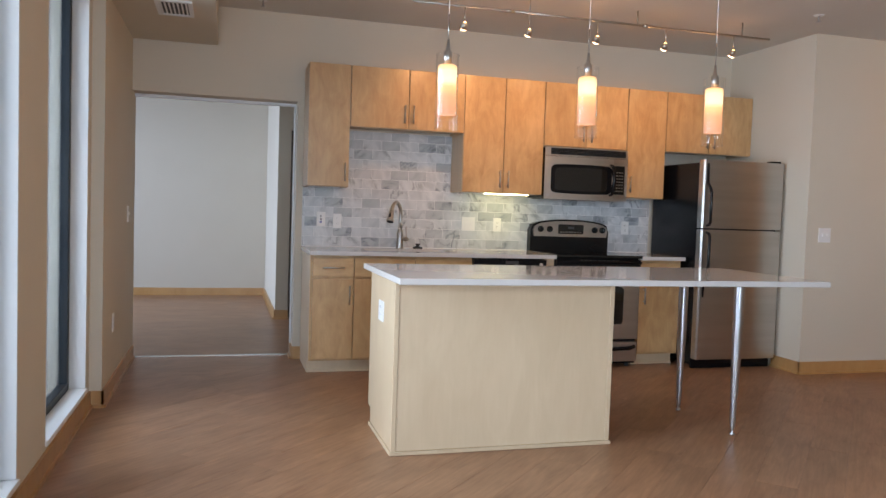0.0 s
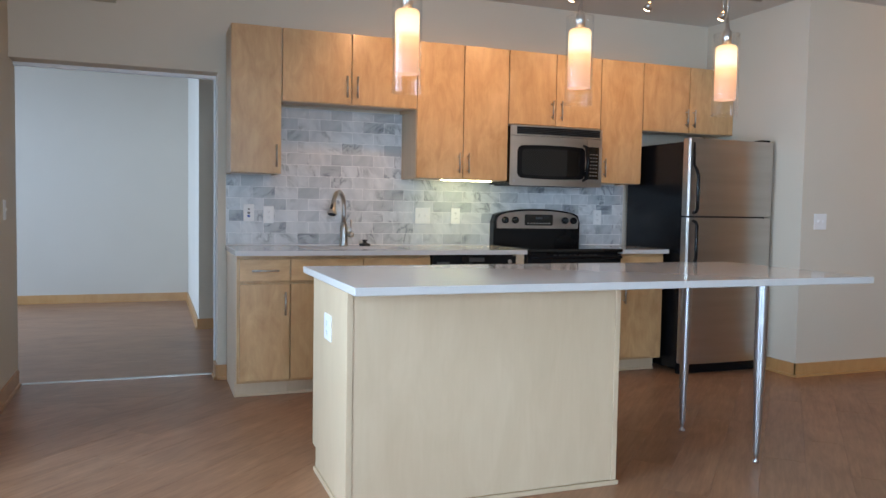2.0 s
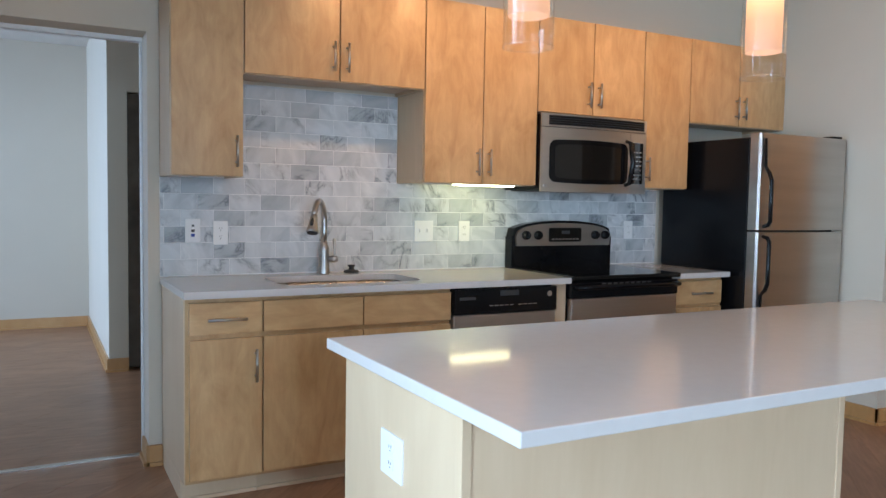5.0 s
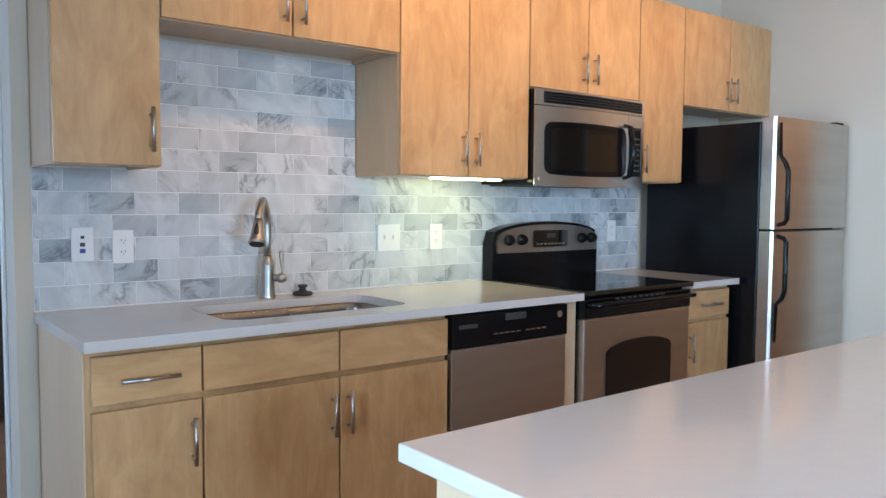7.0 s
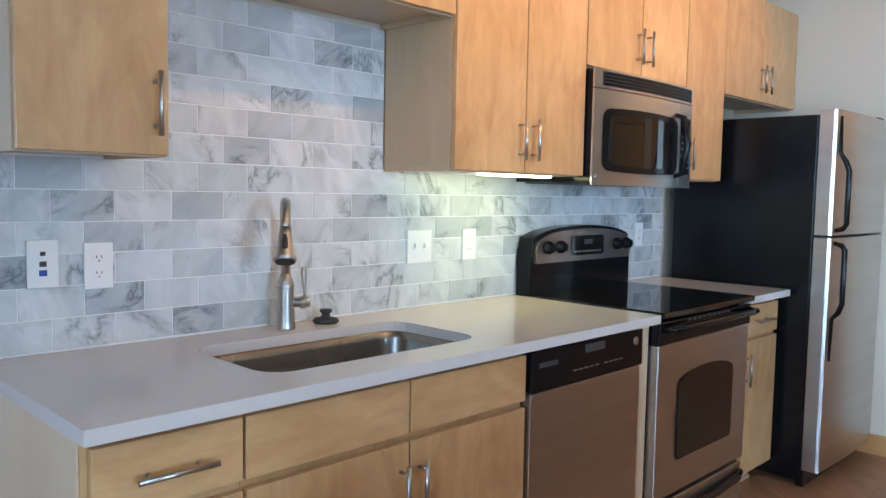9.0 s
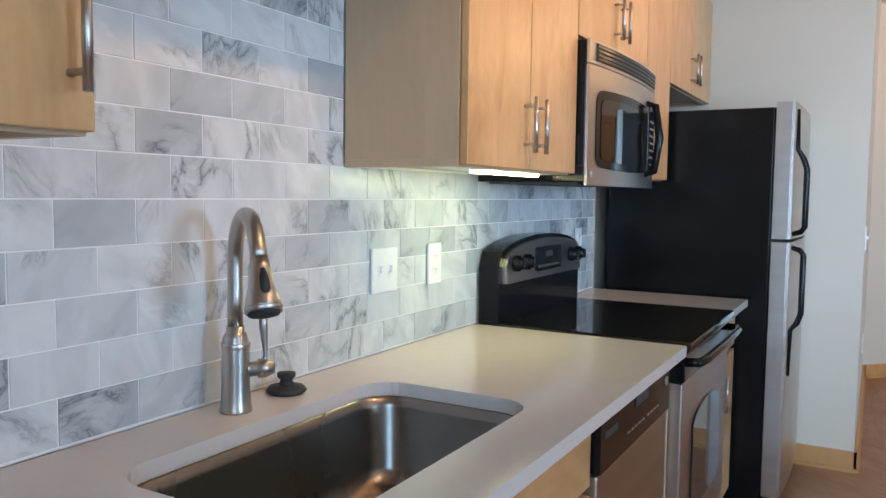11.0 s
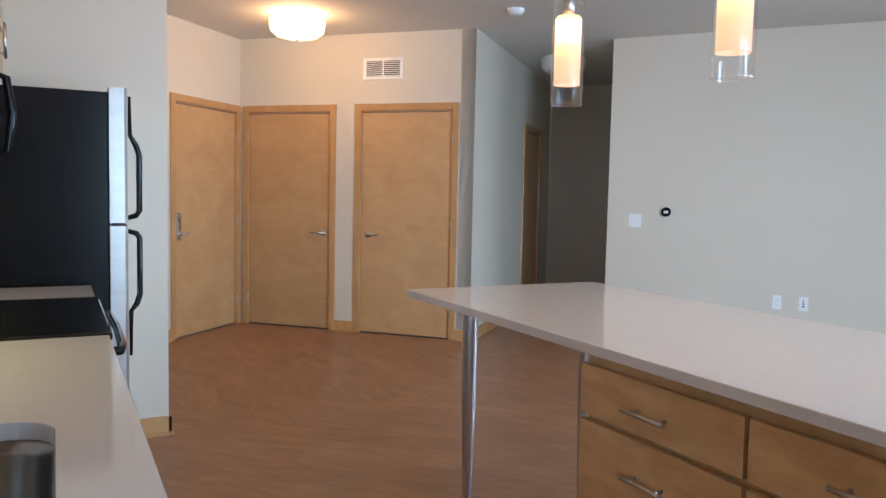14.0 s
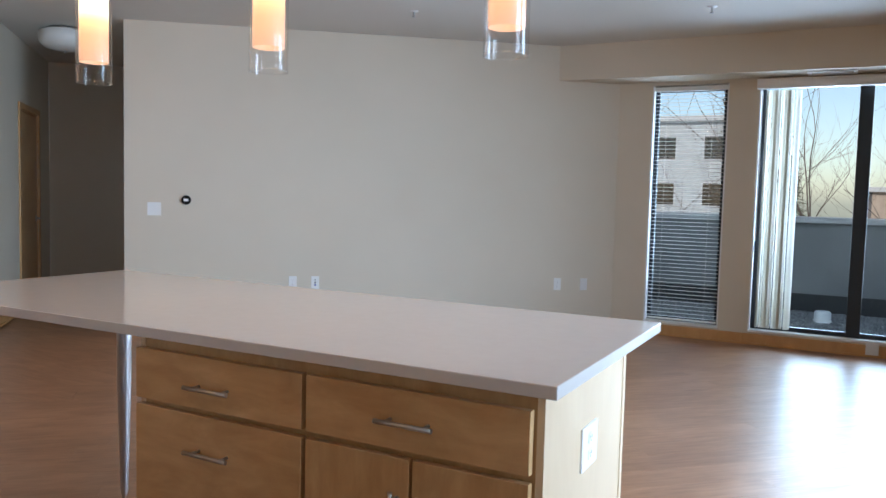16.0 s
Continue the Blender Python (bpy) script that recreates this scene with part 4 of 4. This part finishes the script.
# ---- plates, vents and small fixtures ----
def plate(m, label, category, kind, w=0.072, h=0.117):
    p = thing(category.replace(" ", "_"), m, label, category)
    part("cover", B(-w / 2, w / 2, -0.001, 0.006, -h / 2, h / 2, bevel=0.002), PLASTIC, p)
    if kind == "outlet":
        for s in (-1, 1):
            f = part("receptacle", prism(rounded(-0.016, 0.016, s * 0.02 - 0.014, s * 0.02 + 0.014, 0.008), 0.006, 0.008, "y"), PLASTIC, p)
            for x in (-0.006, 0.006):
                part("slot", B(x - 0.001, x + 0.001, 0.008, 0.0085, s * 0.02 - 0.001, s * 0.02 + 0.007), SLOT, f)
            part("ground_hole", T([(0, 0.008, s * 0.02 - 0.007), (0, 0.0085, s * 0.02 - 0.007)], 0.002, 8), SLOT, f)
    elif kind == "data":
        for z, mt, k in ((0.025, SLOT, 0.006), (0.0, SLOT, 0.008), (-0.022, BLUEJACK, 0.009)):
            part("jack", B(-k, k, 0.006, 0.0075, z - k * 0.8, z + k * 0.8), mt, p)
    else:
        n = {"switch": 1, "double": 2}[kind]
        for k in range(n):
            x = (k - (n - 1) / 2) * 0.046
            part("toggle", B(x - 0.005, x + 0.005, 0.006, 0.015, -0.005, 0.012, bevel=0.001), PLASTIC, p)
            part("toggle_frame", B(x - 0.0085, x + 0.0085, 0.006, 0.0072, -0.017, 0.017), PLASTIC, p)
    for z in (-0.048, 0.048):
        part("screw", T([(0, 0.006, z), (0, 0.0068, z)], 0.003, 8), PLASTIC, p)
    return p


def on_back(x, z):
    return pose(x, YB - 0.002, z, 0, 0, 180)


plate(on_back(0.902, 1.135), "white data wall plate on the tiles", "wall plate", "data")
plate(on_back(1.034, 1.124), "white duplex outlet on the tiles", "outlet", "outlet")
plate(on_back(2.152, 1.13), "white double light switch on the tiles", "light switch", "double", 0.117)
plate(on_back(2.412, 1.13), "white duplex outlet on the tiles", "outlet", "outlet")
plate(on_back(3.64, 1.135), "white duplex outlet behind the range", "outlet", "outlet")
plate(pose(4.861, 5.345, 1.138, 0, 0, 180), "white double light switch on the wall", "light switch", "double", 0.117)
plate(pose(5.883, 5.345, 0.44, 0, 0, 180), "white duplex outlet near the floor", "outlet", "outlet")
plate(pose(-0.53, 6.22, 1.134, 0, 0, -90), "white light switch beside the bedroom opening", "light switch", "switch")
plate(pose(-0.53, 5.5, 0.44, 0, 0, -90), "white duplex outlet near the floor", "outlet", "outlet")
plate(pose(IX0, 4.205, 0.686, 0, 0, 90), "wide white outlet plate on the island end", "outlet", "outlet", 0.122, 0.108)
LIV = 4.524
for t, z, lab, cat, kind, w in ((0.185, 1.105, "white double light switch beside the thermostat", "light switch", "double", 0.117), (1.405, 0.452, "white duplex outlet low on the long wall", "outlet", "outlet", 0.072), (1.61, 0.452, "white cable plate low on the long wall", "wall plate", "data", 0.072), (3.955, 0.452, "white duplex outlet low on the long wall", "outlet", "outlet", 0.072), (4.225, 0.452, "blank white plate low on the long wall", "wall plate", "switch", 0.072)):
    plate(wall_frame(HC, SC, t, z), lab, cat, kind, w)
th = thing("thermostat", wall_frame(HC, SC, 0.46, 1.19), "small round black thermostat with a pale display", "thermostat")
part("body", T([(0, 0, 0), (0, 0.022, 0), (0, 0.027, 0)], [0.042, 0.042, 0.036], 28), BLACK, th)
part("display", prism(rounded(-0.02, 0.02, -0.012, 0.012, 0.006), 0.0272, 0.0282, "y"), PLASTIC, th)

av = thing("air_vent", wall_frame(E0, CORNER_END, 1.495, 2.43), "white return air grille high on the wall", "vent")
part("backing", B(-0.165, 0.165, 0.001, 0.003, -0.075, 0.075), SLOT, av)
f = bmesh.new()
for a in ((-0.195, 0.195, 0.0, 0.012, 0.07, 0.095), (-0.195, 0.195, 0.0, 0.012, -0.095, -0.07), (-0.195, -0.165, 0.0, 0.012, -0.07, 0.07), (0.165, 0.195, 0.0, 0.012, -0.07, 0.07), (-0.006, 0.006, 0.0, 0.012, -0.07, 0.07)):
    box(f, *a)
part("frame", f, WHITE, av)
for k in range(8):
    part("slat", box(bmesh.new(), -0.165, 0.165, 0.003, 0.010, -0.066 + k * 0.0175, -0.060 + k * 0.0175), WHITE, av)

sv = thing("soffit_vent", pose(-0.17, 5.33, 2.45), "white supply grille under the soffit", "vent")
f = bmesh.new()
for a in ((-0.11, 0.11, -0.19, -0.16), (-0.11, 0.11, 0.16, 0.19), (-0.11, -0.085, -0.16, 0.16), (0.085, 0.11, -0.16, 0.16)):
    box(f, *a, -0.012, 0.0)
part("frame", f, WHITE, sv)
part("backing", B(-0.085, 0.085, -0.16, 0.16, -0.003, -0.001), SLOT, sv)
for k in range(7):
    part("slat", B(-0.083 + k * 0.025, -0.073 + k * 0.025, -0.16, 0.16, -0.010, -0.004), WHITE, sv)
sv2 = copy_thing(sv, pose(0.62, -1.33, 2.42, 0, 0, 90))
tagged(sv2, "white supply grille under the soffit by the terrace door")

# ---- lamps of the place ----
for k, x in enumerate((1.271, 2.084, 2.90)):
    pd = thing("pendant_lamp", pose(x, 4.108, 1.665), "lit pendant, frosted tube inside a clear glass cylinder", "pendant lamp", "pendants over the island")
    g = lathe([(0.061, 0.0), (0.061, 0.395)], 36)
    sh = part("glass_cylinder", g, GLASS, pd, "clear glass cylinder")
    sh.visible_shadow = False
    inn = part("diffuser", lathe([(0.049, 0.075), (0.050, 0.08), (0.050, 0.325), (0.042, 0.335), (0.02, 0.338)], 32), FROST, pd, "frosted white glass tube, glowing")
    inn.visible_shadow = False
    part("bulb", lathe([(0.0, 0.225), (0.018, 0.232), (0.028, 0.255), (0.022, 0.285), (0.013, 0.305), (0.013, 0.33)], 18), BULB, pd)
    part("socket", lathe([(0.0, 0.338), (0.022, 0.338), (0.022, 0.405), (0.012, 0.412), (0.006, 0.47), (0.0, 0.47)], 20), NICKEL, pd, "brushed nickel socket cap")
    for z in (0.385, 0.0):
        part("rim_ring", lathe([(0.0615, z), (0.0627, z + 0.002), (0.0615, z + 0.004), (0.059, z + 0.002), (0.0615, z)], 32), GLASS, pd)
    part("stem", T([(0, 0, 0.47), (0, 0, 0.60)], 0.004, 10), NICKEL, pd)
    part("cord", T([(0, 0, 0.60), (0, 0, H - 1.665 - 0.02)], 0.0022, 8), PLASTIC, pd)
    part("canopy", lathe([(0.0, H - 1.69), (0.05, H - 1.69), (0.06, H - 1.675), (0.06, H - 1.665)], 24), NICKEL, pd)
    lamp("pendant_light", "POINT", 8, WARM, Matrix.Translation((x, 4.108, 1.93)), 0.04)

rail = thing("track_light_rail", pose(0, 5.30, 2.645), "slim nickel track rail with standoffs below the ceiling", "track light")
part("rail", T([(1.35, 0, 0), (4.20, 0, 0)], 0.008, 10), NICKEL, rail)
for x in (1.6, 2.2, 3.05, 3.95):
    part("standoff", T([(x, 0, 0), (x, 0, 0.105)], 0.005, 8), NICKEL, rail)
for x in (2.05, 3.13):
    part("connector", T([(x - 0.03, 0, 0), (x + 0.03, 0, 0)], 0.013, 12), NICKEL, rail)
for x in (1.72, 2.2, 2.73, 3.29, 3.88):
    sp = thing("track_spotlight", pose(x, 5.30, 2.50), "small glass track spotlight, lit", "spotlight", "track spotlights")
    part("stem", T([(0, 0, 0.03), (0, 0, 0.145)], 0.004, 8), NICKEL, sp)
    part("head", T([(0, -0.012, 0.034), (0, 0.0, 0.022), (0, 0.02, 0.0)], [0.010, 0.020, 0.025], 16), NICKEL, sp)
    gl = part("lens", T([(0, 0.0205, -0.0005), (0, 0.026, -0.006)], [0.0235, 0.02], 16), HALOGEN, sp)
    gl.visible_shadow = False
    gg = part("glass_shade", T([(0, -0.005, 0.026), (0, 0.012, 0.01), (0, 0.034, -0.014)], [0.012, 0.027, 0.03], 16, False), GLASS, sp)
    gg.visible_shadow = False
    lamp("track_spot", "SPOT", 17, WARM, look((x, 5.345, 2.475), (x, 6.15, 1.9)), 0.03, spot=85, blend=0.9)
    lamp("track_bulb", "POINT", 0.5, WARM, Matrix.Translation((x, 5.30, 2.56)), 0.02)

def dome_lamp(x, y, lit):
    dl = thing("ceiling_lamp", pose(x, y, H), "lit ribbed glass dome ceiling lamp" if lit else "unlit white glass dome ceiling lamp in the hallway", "ceiling lamp")
    part("pan", lathe([(0.0, 0.0), (0.14, 0.0), (0.14, -0.025), (0.0, -0.025)], 32), NICKEL, dl)
    seg = 56
    bmd = bmesh.new()
    prof = [(0.20, -0.03), (0.222, -0.05), (0.222, -0.10), (0.212, -0.145), (0.165, -0.185), (0.09, -0.203), (0.03, -0.207)]
    rr = [[bmd.verts.new((r * (1 + (0.012 if kk % 2 else 0)) * math.cos(2 * math.pi * kk / seg), r * (1 + (0.012 if kk % 2 else 0)) * math.sin(2 * math.pi * kk / seg), z)) for kk in range(seg)] for r, z in prof]
    for a, b in zip(rr, rr[1:]):
        for kk in range(seg):
            bmd.faces.new((a[kk], a[(kk + 1) % seg], b[(kk + 1) % seg], b[kk])).smooth = True
    bmd.faces.new(rr[-1])
    s = part("shade", bmd, DOME if lit else OFFGLASS, dl)
    s.visible_shadow = False
    part("finial", lathe([(0.012, -0.205), (0.014, -0.215), (0.006, -0.225), (0.0, -0.227)], 14), NICKEL, dl)


dome_lamp(6.68, 4.09, True)
dome_lamp(6.98, 1.24, False)
lamp("dome_light", "POINT", 15, WARM, Matrix.Translation((6.68, 4.09, 2.61)), 0.1)

sm = thing("smoke_detector", pose(5.62, 2.665, H), "round white smoke detector on the ceiling", "smoke detector")
part("body", lathe([(0.0, -0.045), (0.045, -0.045), (0.06, -0.03), (0.068, -0.012), (0.068, 0.0)], 28), PLASTIC, sm)
for x, y in ((3.584, 0.628), (1.42, -0.07), (0.40, 6.1), (4.3, 4.9)):
    s = thing("ceiling_sprinkler", pose(x, y, H), "small white fire sprinkler in the ceiling", "sprinkler", "sprinklers")
    part("plate", lathe([(0.0, -0.006), (0.03, -0.006), (0.038, 0.0)], 20), PLASTIC, s)
    part("head", lathe([(0.0, -0.05), (0.016, -0.05), (0.017, -0.046), (0.006, -0.044), (0.006, -0.006)], 14), CHROME, s)

# ---- terrace and the view ----
gr = [(-400, -400), (400, -400), (400, 400), (-400, 400)]
setting("ground", prism(gr, -6.3, -6.0), GRAVEL, "distant pale street level ground", "ground")
setting("terrace", prism([(-6, -4.3), (9, -4.3), (9, YS - 0.165), (-6, YS - 0.165)], -0.3, 0.03), GRAVEL, "grey gravel terrace ballast", "terrace")
setting("parapet_wall", B(-6, 9, -4.3, -4.02, 0.03, 1.08), CONCRETE, "grey stucco terrace parapet", "parapet")
setting("parapet_base", B(-6, 9, -4.02, -4.0, 0.03, 0.24), SLOT, "dark roofing upstand at the parapet foot", "flashing")
setting("parapet_coping", B(-6, 9, -4.34, -3.97, 1.08, 1.15, bevel=0.006), CAP, "pale metal parapet coping", "coping")
setting("terrace_side_wall", B(2.75, 2.95, -4.0, YS - 0.165, 0.03, 1.08), CONCRETE, "grey stucco terrace side wall", "parapet")
rng = random.Random(4)
OCT = [(1, 0, 0), (-1, 0, 0), (0, 1, 0), (0, -1, 0), (0, 0, 1), (0, 0, -1)]
FACES = [(0, 2, 4), (2, 1, 4), (1, 3, 4), (3, 0, 4), (2, 0, 5), (1, 2, 5), (3, 1, 5), (0, 3, 5)]
verts, faces = [], []
for k in range(6000):
    x, y, r, a = rng.uniform(-1.2, 2.7), rng.uniform(-3.97, -1.75), rng.uniform(0.01, 0.026), rng.uniform(0, 3)
    q = rng.uniform(0.6, 1)
    at = len(verts)
    verts += [(x + r * (vx * math.cos(a) - vy * q * math.sin(a)), y + r * (vx * math.sin(a) + vy * q * math.cos(a)), 0.035 + vz * r * 0.6) for vx, vy, vz in OCT]
    faces += [tuple(at + i for i in f) for f in FACES]
me = bpy.data.meshes.new("gravel_stones")
me.from_pydata(verts, [], faces)
me.materials.append(GRAVEL)
tagged(new("gravel_stones", me), "loose grey gravel stones on the terrace", "gravel", kind="stuff")
wp = thing("roof_drain_cap", pose(0.62, -3.2, 0.03), "small white drain cap on the gravel", "drain cap")
part("cap", lathe([(0.0, 0.12), (0.07, 0.12), (0.085, 0.10), (0.085, 0.03), (0.10, 0.0)], 20), PLASTIC, wp)


def bare_tree(x, y, base_z, height, seed, label):
    r = random.Random(seed)
    t = thing("tree", pose(x, y, base_z), label, "tree")
    trunk, twigs = bmesh.new(), bmesh.new()

    def limb(p, d, length, rad, depth):
        pts, rads = [p], [rad]
        for k in range(4):
            d = (d + Vector((r.uniform(-1, 1), r.uniform(-1, 1), r.uniform(-0.4, 0.7))) * 0.16).normalized()
            pts.append(pts[-1] + d * length / 4)
            rads.append(rad * (1 - 0.1 * (k + 1)))
        tube(trunk if depth < 2 else twigs, pts, rads, 7 if depth < 2 else 4, False)
        if depth < 5:
            for k in range(4 if depth == 0 else 3):
                q = pts[r.choice((2, 3, 4, 4))]
                nd = (d + Vector((r.uniform(-1, 1), r.uniform(-1, 1), r.uniform(-0.3, 0.8))) * 0.85).normalized()
                limb(q, nd, length * r.uniform(0.55, 0.8), rads[-1] * r.uniform(0.55, 0.8), depth + 1)

    limb(Vector((0, 0, 0)), Vector((0, 0, 1)), height * 0.4, height * 0.016, 0)
    part("trunk", trunk, BARK, t)
    part("crown", twigs, BARK, t, "bare winter twigs")
    return t


bare_tree(0.9, -11.0, -6.0, 12.5, 3, "bare winter tree beyond the terrace")
bare_tree(3.9, -13.0, -6.0, 12.0, 8, "tall bare winter tree beyond the terrace")
bare_tree(-2.5, -19.0, -6.0, 11.0, 13, "bare winter tree beyond the terrace")
bare_tree(-0.6, -15.5, -6.0, 10.0, 21, "leafless spreading tree beyond the terrace")
bare_tree(1.6, -26.0, -6.0, 12.0, 5, "leafless tree across the street")


def conifer(x, y, base_z, height, seed):
    r = random.Random(seed)
    t = thing("tree", pose(x, y, base_z), "dull green conifer beyond the terrace", "tree")
    part("trunk", T([(0, 0, 0), (0, 0, height * 0.95)], [0.16, 0.02], 8), BARK, t)
    bm = bmesh.new()
    for k in range(1500):
        z = r.random() ** 0.8
        a, rad = r.uniform(0, 6.283), (1 - z) * height * 0.2 * r.uniform(0.2, 1.05) + 0.05
        c = Vector((rad * math.cos(a), rad * math.sin(a), height * (0.12 + 0.88 * z) - rad * 0.25))
        s = r.uniform(0.12, 0.3)
        d1 = Vector((math.cos(a), math.sin(a), -0.4)) * s
        d2 = Vector((-math.sin(a), math.cos(a), r.uniform(-0.3, 0.3))) * s * 0.35
        bm.faces.new([bm.verts.new(c + v) for v in (-d1 * 0.3, d2, d1, -d2)])
    part("crown", bm, NEEDLE, t, "ragged conifer foliage")


conifer(3.2, -40.0, -6.0, 10.0, 5)


def far_house(x, y, w, d, h, material, label, cols, floors):
    b = thing("apartment_building", pose(x, y, -6.0), label, "building")
    part("wall", B(-w / 2, w / 2, -d, 0, 0, h), material, b)
    part("roof", B(-w / 2 - 0.3, w / 2 + 0.3, -d - 0.3, 0.3, h, h + 0.35, bevel=0.02), CAP, b)
    for c in range(cols):
        for fl in range(floors):
            wx, wz = -w / 2 + (c + 0.5) * w / cols, 1.0 + fl * 3.0
            q = part("window", B(wx - 0.75, wx + 0.75, 0.0, 0.06, wz, wz + 1.6), CAP, b)
            part("pane", B(wx - 0.66, wx + 0.66, 0.06, 0.075, wz + 0.09, wz + 1.51), DARKGLASS, q)


far_house(17.6, -46.0, 22, 12, 12.5, GREYFAR, "grey apartment building across the street", 7, 4)
far_house(-12.0, -55.0, 22, 12, 8.3, BRICKFAR, "low tan masonry building across the street", 7, 2)

# ---- wall tiles ----
splash = setting("backsplash", B(0.752, 3.884, YB + 0.004, YB + 0.011, 0.914, 1.40), GROUT, "marble subway tile backsplash with pale grout", "backsplash")
setting("backsplash_upper", B(1.071, 1.985, YB + 0.004, YB + 0.011, 1.4005, 1.86), GROUT, "grout bed of the marble subway tiles over the sink", "backsplash")
TW, TH, G = 0.1545, 0.0794, 0.0026
meshes = {}


def tile_mesh(w, h):
    key = (round(w, 4), round(h, 4))
    if key not in meshes:
        bm = B(0, w, -0.0012, 0.004, 0, h)
        top = [e for e in bm.edges if all(v.co.y < -0.001 for v in e.verts)]
        bmesh.ops.bevel(bm, geom=top, offset=0.0006, segments=1, affect="EDGES")
        me = bpy.data.meshes.new("tile")
        bm.to_mesh(me)
        bm.free()
        me.materials.append(MARBLE)
        meshes[key] = me
    return meshes[key]


row = 0
z = 0.9195
while z < 1.855:
    xa, xb = (0.754, 3.882) if z + 0.03 < 1.392 else (1.072, 1.984)
    top = min(z + TH - G, 1.8585 if xa > 1 else 1.40)
    x = 0.7715 - (TW / 2 if row % 2 else TW)
    while x < xb:
        a, e = max(x, xa), min(x + TW - G, xb)
        if e - a > 0.006:
            o = new("tile", tile_mesh(e - a, top - z))
            o.parent = splash
            o.location = (a, YB + 0.0035 + rng.uniform(-0.0004, 0.0004), z)
        x += TW
    z += TH
    row += 1

# ---- floor planks, laid along the entry's diagonal ----
floor_ob = bpy.data.objects["floor"]
PW, PL = 0.19, 1.29


def plank_mesh():
    bm = B(0.0002, PL - 0.0002, 0.0002, PW - 0.0002, -0.0119, 0.0)
    top = [e for e in bm.edges if all(v.co.z > -0.001 for v in e.verts)]
    bmesh.ops.bevel(bm, geom=top, offset=0.0006, segments=1, affect="EDGES")
    bmesh.ops.recalc_face_normals(bm, faces=bm.faces)
    me = bpy.data.meshes.new("plank")
    bm.to_mesh(me)
    bm.free()
    me.materials.append(PLANK)
    return me


pm = plank_mesh()
verts, faces = [], []
count = 0


def inside(x, y):
    return (-0.62 if y < 6.7 else -3.2) < x < 8.6 and -1.55 < y < 11.0 and not (x > 3.2 and y < 0.2 and x - y > 5.2 and x < 5.0) and x + y < 12.6 and (x < 5.0 or y < 5.6) and (x - y < 6.0 or x > 5.2)


for i in range(-40, 55):
    n0 = -6.7 + i * PW
    shift = rng.uniform(0, PL)
    for j in range(-6, 14):
        u0 = j * PL - shift
        pts = [W(u0 + a, n0 + b) for a in (0, PL / 2, PL) for b in (0, PW)]
        if not any(inside(*p) for p in pts):
            continue
        m = pose(*W(u0, n0), 0, 0, 0, 45)
        low = -0.78 if sum(p[1] for p in pts) / 6 < 6.6 else -3.33
        if all(p[0] < low for p in pts):
            continue
        if any(p[0] < low for p in pts):
            cut = B(0.0002, PL - 0.0002, 0.0002, PW - 0.0002, -0.0119, 0.0)
            bmesh.ops.transform(cut, matrix=m, verts=cut.verts)
            bmesh.ops.bisect_plane(cut, geom=cut.verts[:] + cut.edges[:] + cut.faces[:], plane_co=(low, 0, 0), plane_no=(-1, 0, 0), clear_outer=True)
            bmesh.ops.transform(cut, matrix=m.inverted(), verts=cut.verts)
            part("plank", cut, PLANK, floor_ob).matrix_basis = m
            continue
        near = any(-0.7 < p[0] < 4.6 and -0.6 < p[1] < 5.6 for p in pts)
        if near and count < 300:
            o = new("plank", pm)
            o.parent, o.matrix_basis = floor_ob, m
            count += 1
        else:
            at = len(verts)
            verts += [tuple(m @ Vector((px, py, pz))) for pz in (-0.0119, 0.0) for px, py in ((0.0006, 0.0006), (PL - 0.0006, 0.0006), (PL - 0.0006, PW - 0.0006), (0.0006, PW - 0.0006))]
            faces += [tuple(at + i for i in f) for f in ((4, 5, 6, 7), (0, 1, 5, 4), (1, 2, 6, 5), (2, 3, 7, 6), (3, 0, 4, 7))]
me = bpy.data.meshes.new("far_planks")
me.from_pydata(verts, [], faces)
me.materials.append(PLANK)
fp2 = new("far_planks", me)
fp2.parent = floor_ob
tagged(fp2, kind="stuff")
